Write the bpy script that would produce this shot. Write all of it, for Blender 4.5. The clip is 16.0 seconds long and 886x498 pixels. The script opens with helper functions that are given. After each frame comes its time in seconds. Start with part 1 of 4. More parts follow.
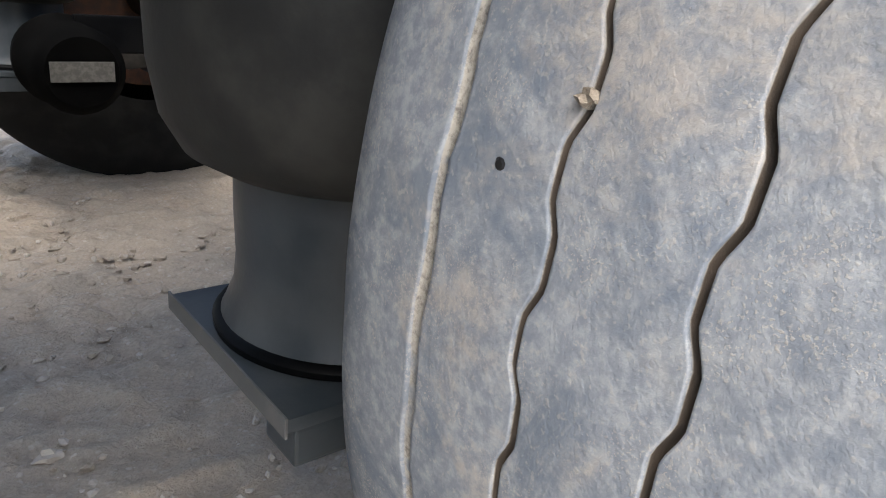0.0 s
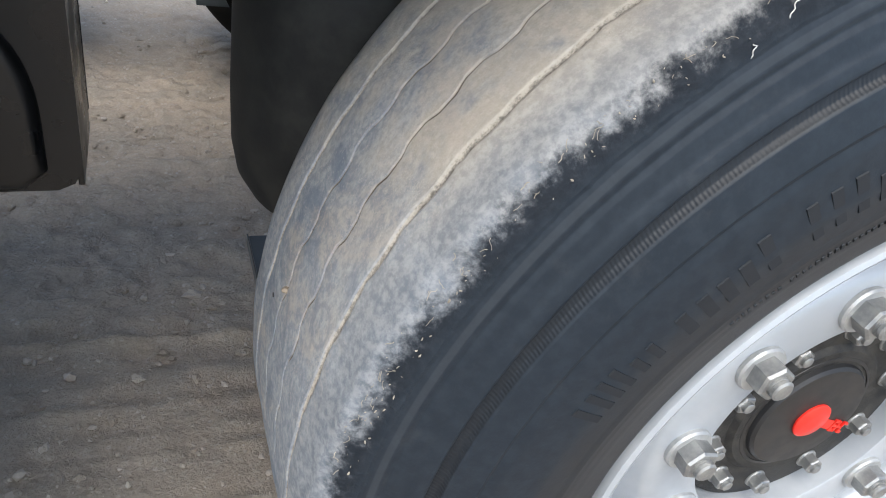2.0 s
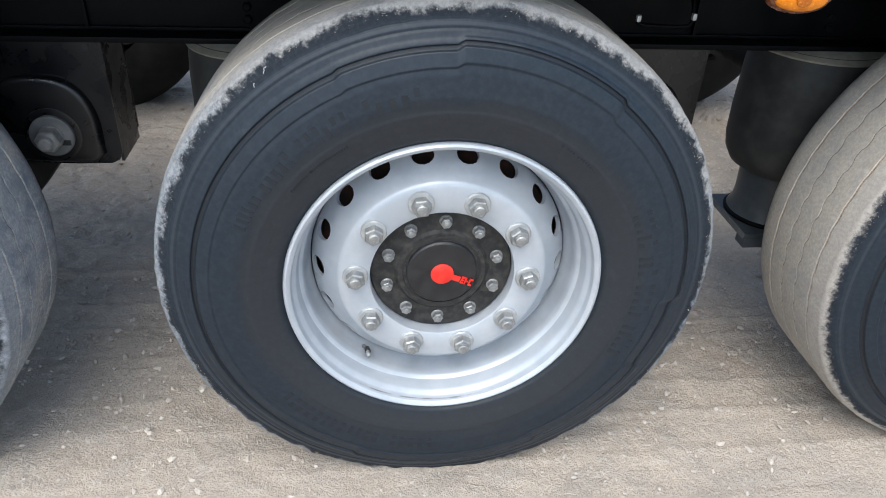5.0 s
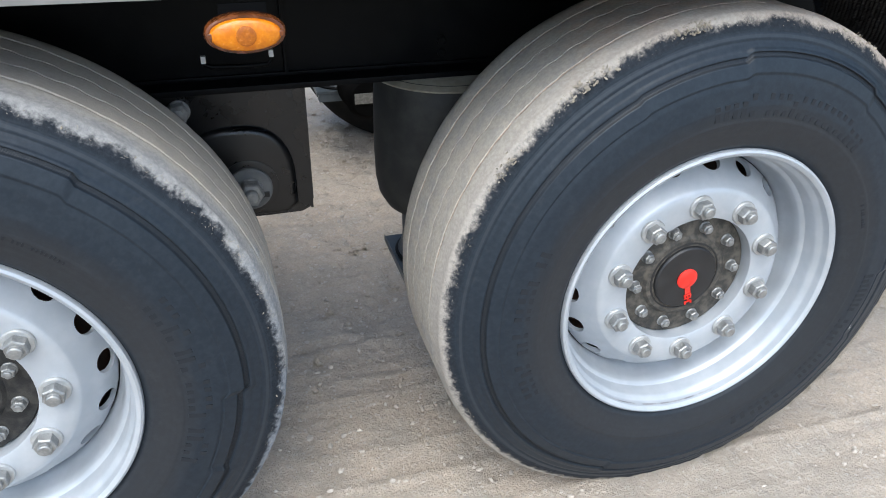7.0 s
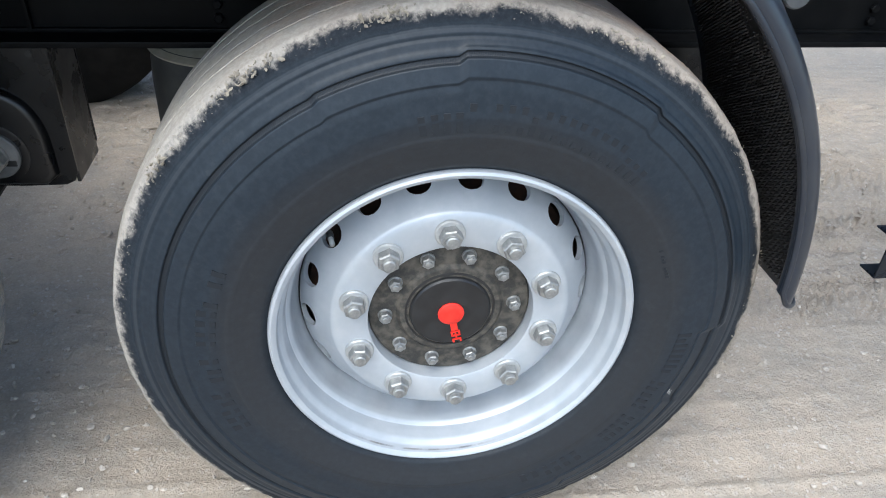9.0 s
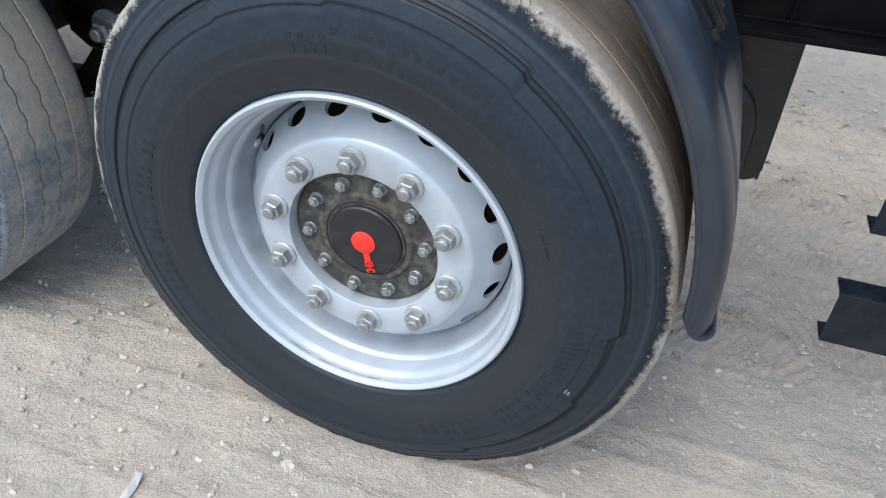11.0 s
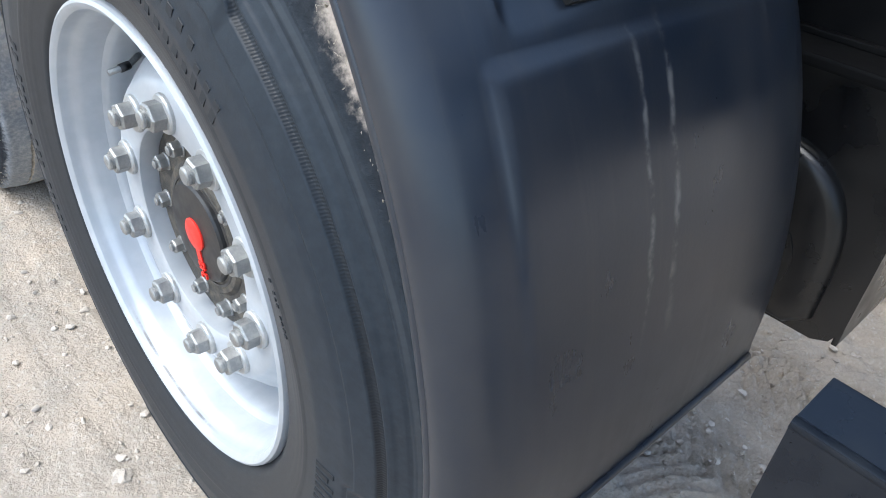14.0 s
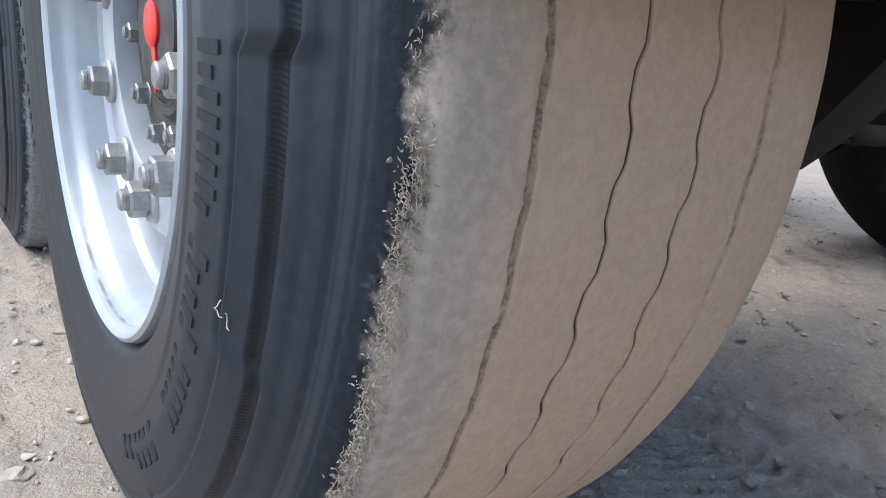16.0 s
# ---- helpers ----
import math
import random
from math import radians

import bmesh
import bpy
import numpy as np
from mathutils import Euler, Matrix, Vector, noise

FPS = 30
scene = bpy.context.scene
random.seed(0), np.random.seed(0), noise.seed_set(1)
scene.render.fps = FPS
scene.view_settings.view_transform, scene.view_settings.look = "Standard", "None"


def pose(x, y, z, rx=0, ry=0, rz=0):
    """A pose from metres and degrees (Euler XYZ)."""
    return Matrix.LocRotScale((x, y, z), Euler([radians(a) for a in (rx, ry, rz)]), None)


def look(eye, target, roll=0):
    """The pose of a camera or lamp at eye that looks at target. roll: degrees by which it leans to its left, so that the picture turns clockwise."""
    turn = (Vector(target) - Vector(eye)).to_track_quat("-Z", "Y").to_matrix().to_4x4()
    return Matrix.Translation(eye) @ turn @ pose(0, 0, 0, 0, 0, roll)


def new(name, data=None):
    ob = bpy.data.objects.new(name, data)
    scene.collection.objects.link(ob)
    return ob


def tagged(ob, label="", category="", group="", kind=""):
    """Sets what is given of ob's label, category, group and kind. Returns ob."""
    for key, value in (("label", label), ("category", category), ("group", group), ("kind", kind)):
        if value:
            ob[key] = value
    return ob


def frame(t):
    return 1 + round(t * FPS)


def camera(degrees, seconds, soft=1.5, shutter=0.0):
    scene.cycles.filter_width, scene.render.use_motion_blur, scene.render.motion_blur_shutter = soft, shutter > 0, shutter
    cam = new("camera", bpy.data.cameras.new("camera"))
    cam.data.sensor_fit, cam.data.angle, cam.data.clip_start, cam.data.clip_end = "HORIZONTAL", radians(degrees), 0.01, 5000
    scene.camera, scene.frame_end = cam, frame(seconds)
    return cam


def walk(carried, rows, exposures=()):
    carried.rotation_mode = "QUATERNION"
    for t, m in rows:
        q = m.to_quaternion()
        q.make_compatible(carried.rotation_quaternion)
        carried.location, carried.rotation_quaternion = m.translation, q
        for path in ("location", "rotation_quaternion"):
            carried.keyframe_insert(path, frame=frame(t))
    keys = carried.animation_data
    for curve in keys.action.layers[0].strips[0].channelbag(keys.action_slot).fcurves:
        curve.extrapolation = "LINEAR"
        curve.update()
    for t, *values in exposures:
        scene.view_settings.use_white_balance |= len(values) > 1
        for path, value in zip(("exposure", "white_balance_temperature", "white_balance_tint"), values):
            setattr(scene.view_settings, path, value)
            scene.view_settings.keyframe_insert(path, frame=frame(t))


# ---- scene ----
cam = camera(62.8, 16.0, soft=1.0)

PATH = [
    (0, (-0.685, 0.036, 0.638), (0.525, 1.458, -0.079), 5.9),
    (0.5, (-0.695, -0.015, 0.696), (0.496, 1.358, -0.14), 9.5),
    (1, (-0.689, -0.081, 0.785), (0.507, 1.26, -0.092), 11.3),
    (1.5, (-0.667, -0.183, 0.906), (0.333, 1.239, -0.084), 13.3),
    (2, (-0.618, -0.295, 0.984), (0.116, 1.204, -0.117), 12.1),
    (2.5, (-0.524, -0.463, 1.084), (-0.015, 1.08, -0.082), 9.6),
    (3, (-0.471, -0.637, 1.173), (-0.135, 0.944, -0.005), 7.3),
    (3.2, (-0.464, -0.699, 1.196), (-0.145, 0.894, 0.029), 7.0),
    (5.3, (-0.084, -1.127, 1.304), (0.13, 0.552, 0.239), 2.4),
    (5.5, (-0.034, -1.118, 1.313), (0.192, 0.556, 0.243), 1.6),
    (6, (0.131, -1.069, 1.302), (0.421, 0.604, 0.244), 1.4),
    (6.5, (0.328, -1.014, 1.297), (0.802, 0.634, 0.268), 2.6),
    (7, (0.488, -0.991, 1.275), (1.006, 0.657, 0.266), 1.1),
    (7.5, (0.686, -0.986, 1.267), (1.202, 0.66, 0.254), 1.8),
    (8, (0.816, -0.985, 1.262), (1.328, 0.648, 0.227), 2.0),
    (8.5, (0.951, -0.962, 1.266), (1.418, 0.665, 0.2), 2.5),
    (9, (1.148, -0.903, 1.266), (1.427, 0.737, 0.155), 3.1),
    (9.5, (1.296, -0.891, 1.272), (1.334, 0.76, 0.145), 1.2),
    (10, (1.499, -0.927, 1.269), (1.373, 0.71, 0.126), 3.4),
    (10.2, (1.568, -0.938, 1.267), (1.378, 0.685, 0.113), 3.2),
    (12.3, (2.06, -0.648, 1.23), (1.137, 0.631, 0.0), 4.5),
    (12.5, (2.111, -0.606, 1.228), (1.14, 0.644, 0.005), 4.7),
    (13, (2.139, -0.515, 1.194), (1.071, 0.677, -0.005), 4.2),
    (13.5, (2.074, -0.377, 1.167), (0.926, 0.791, 0.019), 4.1),
    (14, (2.083, -0.268, 1.051), (0.942, 0.884, -0.12), 5.5),
    (14.3, (2.099, -0.216, 0.894), (0.897, 0.874, -0.276), 4.3),
    (14.5, (2.082, -0.204, 0.788), (0.884, 0.942, -0.331), 5.8),
    (15, (2.075, -0.18, 0.622), (0.783, 1.043, -0.29), 5.8),
    (15.5, (2.085, -0.165, 0.523), (0.658, 1.027, -0.215), 5.0),
    (16, (2.085, -0.146, 0.477), (0.514, 0.988, -0.02), 3.7),
]
walk(cam, [(t, look(eye, target, roll)) for t, eye, target, roll in PATH], exposures=[(0.0, 1.70, 6750, 9), (0.5, 1.42, 6500, 7), (1.0, 1.25, 6300, 5), (1.5, 1.17, 6350, 6), (2.0, 1.14, 6550, 7), (2.5, 1.1, 6400, 7), (3.0, 0.98, 6450, 7), (5.5, 1.12, 6200, 6), (8.0, 1.14, 6150, 5), (10.0, 1.1, 6000, 4), (12.5, 1.0, 5900, 4), (13.5, 1.24, 5900, 3), (14.5, 1.52, 6450, 9), (15.0, 1.57, 6550, 10), (15.5, 1.3, 6400, 9), (16.0, 1.08, 6050, 8)])

# ---- world and sun ----
GROUND = -0.015
HUB_Z = 0.495
SPACING = 1.328

world = bpy.data.worlds.new("sky")
scene.world = world
world.use_nodes = True
wn = world.node_tree.nodes
sky = wn.new("ShaderNodeTexSky")
sky.sky_type, sky.sun_disc = "NISHITA", False
sky.sun_elevation, sky.sun_rotation = radians(59), radians(205)
sky.air_density, sky.dust_density, sky.ozone_density = 1.0, 2.0, 2.0
wn["Background"].inputs["Strength"].default_value = 0.15
haze = wn.new("ShaderNodeHueSaturation")
haze.inputs["Saturation"].default_value = 0.85
world.node_tree.links.new(sky.outputs["Color"], haze.inputs["Color"])
world.node_tree.links.new(haze.outputs["Color"], wn["Background"].inputs["Color"])

sun = new("sun", bpy.data.lights.new("sun", "SUN"))
sun.data.energy, sun.data.angle, sun.data.color = 1.45, radians(54), (1.0, 0.95, 0.88)
sun.matrix_basis = look((-0.65, -1.4, 2.6), (0, 0, 0))

# ---- materials ----


class Mat:
    """A node material with short calls for its nodes."""

    def __init__(self, name, rough=0.6, metal=0.0, spec=0.5):
        self.m = bpy.data.materials.new(name)
        self.m.use_nodes = True
        self.n, self.l = self.m.node_tree.nodes, self.m.node_tree.links
        self.b = self.n["Principled BSDF"]
        self.b.inputs["Roughness"].default_value = rough
        self.b.inputs["Metallic"].default_value = metal
        self.b.inputs["Specular IOR Level"].default_value = spec
        self.co = self.n.new("ShaderNodeTexCoord").outputs["Object"]

    def put(self, node, key, value):
        if isinstance(value, bpy.types.NodeSocket):
            self.l.new(value, node.inputs[key])
        else:
            node.inputs[key].default_value = value

    def noise(self, scale, detail=4.0, rough=0.55, vec=None, distort=0.0):
        t = self.n.new("ShaderNodeTexNoise")
        self.l.new(vec or self.co, t.inputs["Vector"])
        self.put(t, "Scale", scale), self.put(t, "Detail", detail), self.put(t, "Roughness", rough), self.put(t, "Distortion", distort)
        return t.outputs["Fac"]

    def voronoi(self, scale, vec=None, feature="F1"):
        t = self.n.new("ShaderNodeTexVoronoi")
        t.feature = feature
        self.l.new(vec or self.co, t.inputs["Vector"])
        self.put(t, "Scale", scale)
        return t.outputs["Distance"]

    def math(self, op, a, b=0.0, c=0.0):
        t = self.n.new("ShaderNodeMath")
        t.operation = op
        self.put(t, 0, a), self.put(t, 1, b), self.put(t, 2, c)
        return t.outputs[0]

    def step(self, v, lo, hi, a=0.0, b=1.0):
        t = self.n.new("ShaderNodeMapRange")
        t.interpolation_type = "SMOOTHSTEP"
        for key, val in (("Value", v), ("From Min", lo), ("From Max", hi), ("To Min", a), ("To Max", b)):
            self.put(t, key, val)
        return t.outputs["Result"]

    def mix(self, f, a, b):
        t = self.n.new("ShaderNodeMix")
        t.data_type = "RGBA"
        for key, val in ((0, f), (6, a), (7, b)):
            self.put(t, key, (*val, 1) if isinstance(val, tuple) else val)
        return t.outputs[2]

    def split(self):
        t = self.n.new("ShaderNodeSeparateXYZ")
        self.l.new(self.co, t.inputs[0])
        return t.outputs

    def stretch(self, sx, sy, sz, rz=0.0):
        t = self.n.new("ShaderNodeMapping")
        self.l.new(self.co, t.inputs["Vector"])
        t.inputs["Scale"].default_value = (sx, sy, sz)
        t.inputs["Rotation"].default_value = (0, 0, radians(rz))
        return t.outputs[0]

    def color(self, c):
        self.put(self.b, "Base Color", (*c, 1) if isinstance(c, tuple) else c)
        return self

    def rough(self, r):
        self.put(self.b, "Roughness", r)
        return self

    def bump(self, h, strength=0.4, dist=0.01):
        t = self.n.new("ShaderNodeBump")
        self.put(t, "Strength", strength), self.put(t, "Distance", dist), self.put(t, "Height", h)
        self.l.new(t.outputs[0], self.b.inputs["Normal"])
        return self


def simple(name, c1, c2, rough=0.5, metal=0.0, scale=30.0, bump=0.15, dist=0.002, spec=0.5):
    m = Mat(name, rough, metal, spec)
    a, b = m.noise(scale, 5), m.noise(scale * 8, 3)
    m.color(m.mix(m.step(a, 0.35, 0.7), c1, c2))
    m.rough(m.step(a, 0.3, 0.75, rough - 0.08, rough + 0.12))
    if bump:
        m.bump(m.math("ADD", a, m.math("MULTIPLY", b, 0.4)), bump, dist)
    return m.m


# moulded line round the side wall: angle at which it steps, and its shift outwards from there on
LINE = ((-157.0, 0.004), (-107.0, -0.003), (-71.0, -0.010), (-49.0, 0.002), (8.0, 0.009), (45.0, 0.001), (70.0, -0.003))


def rubber_material(tan_share, groove_dirt, tan_x, tan_z, smoke_share, smokes, tans, blues, grain):
    """Dark rubber, bald and dusty on the running face, with a ragged torn edge at the shoulder."""
    m = Mat("tyre_rubber", 0.65, 0.0, 0.32)
    # tan_share, tan_x, tan_z: how far, and on which side, tan replaces blue-grey; grain: how coarse it is
    x, y, z = m.split()
    r = m.math("SQRT", m.math("ADD", m.math("MULTIPLY", x, x), m.math("MULTIPLY", z, z)))
    turn = m.math("ARCTAN2", z, x)
    coarse, mid, fine, grit = m.noise(7, 4, 0.6), m.noise(34, 6, 0.62), m.noise(150, 6, 0.68), m.noise(520, 4, 0.6)
    smear = m.noise(95, 5, 0.62, m.stretch(1, 0.22, 1))
    speck = m.noise(330, 2, 0.5)
    edge = m.math("ADD", y, m.math("MULTIPLY", m.math("SUBTRACT", mid, 0.5), 0.014))
    edge = m.math("ADD", edge, m.math("MULTIPLY", m.math("SUBTRACT", smear, 0.5), 0.012))
    edge = m.math("ADD", edge, m.math("MULTIPLY", m.math("SUBTRACT", coarse, 0.5), 0.020))
    edge = m.math("ADD", edge, m.math("MULTIPLY", m.math("SUBTRACT", fine, 0.5), 0.010))
    dust = m.step(edge, 0.0070, 0.0165)
    dust = m.math("MULTIPLY", dust, m.step(y, 0.318, 0.292))
    tan = m.mix(m.step(fine, 0.35, 0.68), *tans)
    blue = m.mix(m.step(fine, 0.35, 0.68), *blues)
    drift = m.math("ADD", m.math("MULTIPLY", coarse, 0.75), m.math("MULTIPLY", mid, 0.35))
    drift = m.math("SUBTRACT", drift, m.math("ADD", m.math("ADD", m.math("MULTIPLY", x, tan_x), m.math("MULTIPLY", z, tan_z)), tan_share))
    worn = m.mix(m.step(drift, 0.36, 0.70), tan, blue)
    blot = m.math("ADD", m.noise(26, 6, 0.72, None, 0.6), m.math("MULTIPLY", m.math("SUBTRACT", drift, 0.5), -0.8))
    worn = m.mix(m.step(blot, 0.50, 0.70, 0.0, 0.25 + 0.35 * grain), worn, (0.42, 0.375, 0.32))
    worn = m.mix(m.step(m.noise(19, 5, 0.7, m.stretch(1, 1, 1, 40), 0.8), 0.46, 0.64, 0.0, m.step(drift, 0.40, 0.60, 0.10 * grain, 0.75 * grain)), worn, (0.19, 0.215, 0.25))
    sand = m.math("MULTIPLY", m.step(m.noise(900, 2, 0.5), 0.56, 0.66), m.step(m.noise(24, 4, 0.65), 0.44, 0.62))
    worn = m.mix(m.math("MULTIPLY", sand, 0.45 * grain), worn, (0.60, 0.53, 0.44))
    patch = m.math("MULTIPLY", m.step(m.noise(10, 5, 0.66, m.stretch(1, 1, 1, 25), 1.2), 0.50, 0.62), m.step(drift, 0.45, 0.70))
    worn = m.mix(m.math("MULTIPLY", patch, 0.75 * grain), worn, (0.165, 0.195, 0.238))
    dusty = m.math("MULTIPLY", m.step(m.noise(8, 6, 0.72, m.stretch(1, 1, 1, 70), 0.8), 0.52, 0.66), m.step(fine, 0.38, 0.60, 0.35, 1.0))
    worn = m.mix(m.math("MULTIPLY", dusty, 0.25 + 0.38 * grain), worn, (0.47, 0.41, 0.345))
    worn = m.mix(m.step(speck, 0.60, 0.70, 0.0, 0.32 * grain), worn, (0.54, 0.49, 0.43))
    worn = m.mix(m.step(grit, 0.66, 0.76, 0.0, 0.35 * grain), worn, (0.14, 0.135, 0.13))
    pale = m.step(m.math("ADD", m.math("ABSOLUTE", m.math("SUBTRACT", y, 0.036)), m.math("MULTIPLY", smear, 0.035)), 0.042, 0.014)
    worn = m.mix(m.math("MULTIPLY", pale, 0.10), worn, m.mix(m.step(m.math("ADD", m.math("MULTIPLY", fine, 0.5), m.math("MULTIPLY", mid, 0.5)), 0.40, 0.58), (0.29, 0.285, 0.28), (0.52, 0.49, 0.45)))
    smoke = m.step(m.math("ADD", y, m.math("MULTIPLY", m.math("SUBTRACT", m.math("ADD", m.math("MULTIPLY", coarse, 0.5), m.math("MULTIPLY", mid, 0.5)), 0.5), 0.10)), 0.070, 0.022)
    smoke = m.math("MULTIPLY", smoke, m.step(turn, 1.3, 2.0, 0.75, 1.0))
    worn = m.mix(m.math("MULTIPLY", smoke, smoke_share), worn, m.mix(m.step(fine, 0.36, 0.66), *smokes))
    # round scuff left on the running face
    mark = m.math("SQRT", m.math("ADD", m.math("POWER", m.math("MULTIPLY", m.math("SUBTRACT", turn, 2.086), 0.533), 2.0), m.math("POWER", m.math("SUBTRACT", y, 0.087), 2.0)))
    mark = m.step(m.math("ABSOLUTE", m.math("SUBTRACT", m.math("ADD", mark, m.math("MULTIPLY", m.math("SUBTRACT", mid, 0.5), 0.004)), 0.0150)), 0.0030, 0.0008)
    worn = m.mix(m.math("MULTIPLY", mark, 0.45 * grain), worn, (0.22, 0.235, 0.26))
    zig = m.math("MINIMUM", m.math("ABSOLUTE", m.math("SUBTRACT", y, 0.118)), m.math("ABSOLUTE", m.math("SUBTRACT", y, 0.173)))
    deep = m.math("MAXIMUM", m.step(r, 0.5288, 0.5280), m.math("MULTIPLY", m.step(zig, 0.012, 0.009), m.step(r, 0.5320, 0.5308)))
    inset = m.math("MULTIPLY", m.step(r, 0.5321, 0.5314), m.math("MULTIPLY", m.step(y, 0.052, 0.056), m.step(y, 0.242, 0.238)))
    worn = m.mix(inset, worn, m.mix(deep, m.mix(m.step(m.math("ADD", m.math("ADD", m.math("MULTIPLY", fine, 0.6), m.math("MULTIPLY", grit, 0.4)), m.step(y, 0.0595, 0.0660, 0.0, 0.10)), 0.42, 0.68), *groove_dirt), (0.110, 0.086, 0.066)))
    side = m.mix(m.step(smear, 0.35, 0.7), (0.0100, 0.0160, 0.0240), (0.0165, 0.0240, 0.0335))
    brown = m.step(m.math("ADD", m.math("ABSOLUTE", m.math("SUBTRACT", r, 0.338)), m.math("MULTIPLY", coarse, 0.05)), 0.088, 0.035)
    side = m.mix(m.math("MULTIPLY", brown, 0.45), side, (0.030, 0.0280, 0.0268))
    side = m.mix(m.step(m.math("ADD", mid, m.math("MULTIPLY", fine, 0.4)), 0.78, 0.95, 0.0, 0.12), side, (0.08, 0.08, 0.08))
    stripe = m.step(m.math("ABSOLUTE", m.math("SUBTRACT", r, 0.4935)), 0.0030, 0.0018)
    side = m.mix(m.math("MULTIPLY", stripe, 0.18), side, (0.085, 0.092, 0.10))
    side = m.mix(m.math("MULTIPLY", m.step(r, 0.500, 0.508), 0.7), side, m.mix(m.step(fine, 0.4, 0.7), (0.008, 0.011, 0.016), (0.022, 0.027, 0.035)))
    jog, level = -0.003, -0.003
    for at, shift in LINE:
        jog = m.math("ADD", m.step(turn, radians(at - 0.7), radians(at + 0.7), 0.0, shift - level), jog)
        level = shift
    ring = m.step(m.math("ABSOLUTE", m.math("SUBTRACT", m.math("SUBTRACT", r, jog), 0.458)), 0.0052, 0.0044)
    side = m.mix(m.math("MULTIPLY", ring, 0.6), side, (0.009, 0.0105, 0.013))
    m.color(m.mix(dust, side, worn))
    m.rough(m.math("MAXIMUM", m.step(r, 0.497, 0.504, 0.47, 0.80), m.math("MULTIPLY", dust, 0.95)))
    torn = m.math("MULTIPLY", m.step(m.math("ADD", r, m.math("MULTIPLY", m.math("SUBTRACT", mid, 0.5), 0.006)), 0.4985, 0.5015), m.math("MULTIPLY", m.step(r, 0.5125, 0.5085, 0.25, 1.0), m.step(y, 0.030, 0.014)))
    crumb = m.math("ADD", m.noise(120, 7, 0.8, None, 0.5), m.math("MULTIPLY", m.voronoi(240, m.stretch(1, 0.6, 1)), 0.35))
    slant = m.math("ADD", m.math("MULTIPLY", turn, 950.0), m.math("MULTIPLY", r, 700.0))
    rib = m.math("MULTIPLY", m.math("SINE", slant), ring)
    h = m.math("ADD", m.math("MULTIPLY", fine, 0.55), m.math("MULTIPLY", grit, 0.35))
    h = m.math("MULTIPLY", m.math("ADD", h, m.math("ADD", m.math("MULTIPLY", speck, 0.30), m.math("MULTIPLY", sand, 0.08))), m.math("ADD", m.math("MULTIPLY", dust, 0.22 + 0.50 * grain), 0.20))
    h = m.math("ADD", h, m.math("MULTIPLY", m.math("MULTIPLY", torn, crumb), 1.9))
    h = m.math("ADD", h, m.math("MULTIPLY", rib, 0.07))
    m.bump(h, 0.40, 0.0028)
    return m.m


def ground_material():
    m = Mat("sandy_ground", 0.95, 0.0, 0.2)
    big, mid, fine, grit = m.noise(1.1, 4), m.noise(9, 5, 0.62), m.noise(55, 6, 0.68), m.noise(300, 4, 0.7)
    ruts = m.noise(6.0, 3, 0.5, m.stretch(0.12, 3.0, 1, 2))
    cracks = m.voronoi(9.0, m.stretch(0.22, 1.6, 1, 5), "DISTANCE_TO_EDGE")
    base = m.mix(m.step(big, 0.35, 0.65), (0.50, 0.42, 0.335), (0.435, 0.375, 0.31))
    base = m.mix(m.step(mid, 0.42, 0.70, 0.0, 0.8), base, (0.39, 0.345, 0.29))
    base = m.mix(m.step(fine, 0.50, 0.70, 0.0, 0.65), base, (0.53, 0.485, 0.425))
    base = m.mix(m.step(ruts, 0.58, 0.70, 0.0, 0.30), base, (0.33, 0.30, 0.265))
    base = m.mix(m.step(grit, 0.60, 0.76, 0.0, 0.40), base, (0.29, 0.265, 0.235))
    peb = m.voronoi(150, m.stretch(1, 1, 1, 20))
    base = m.mix(m.step(peb, 0.42, 0.75, 0.0, 0.20), base, (0.24, 0.215, 0.185))
    base = m.mix(m.math("MULTIPLY", m.step(m.voronoi(47), 0.26, 0.12), m.step(m.noise(31, 2), 0.50, 0.60, 0.0, 0.6)), base, (0.58, 0.54, 0.48))
    m.color(base)
    h = m.math("ADD", m.math("MULTIPLY", fine, 0.60), m.math("MULTIPLY", grit, 0.22))
    h = m.math("ADD", h, m.math("MULTIPLY", ruts, 0.22))
    h = m.math("SUBTRACT", h, m.math("MULTIPLY", peb, 0.10))
    h = m.math("SUBTRACT", h, m.math("MULTIPLY", m.step(cracks, 0.03, 0.0), 0.02))
    m.bump(m.math("ADD", h, m.math("MULTIPLY", mid, 0.9)), 0.85, 0.018)
    return m.m


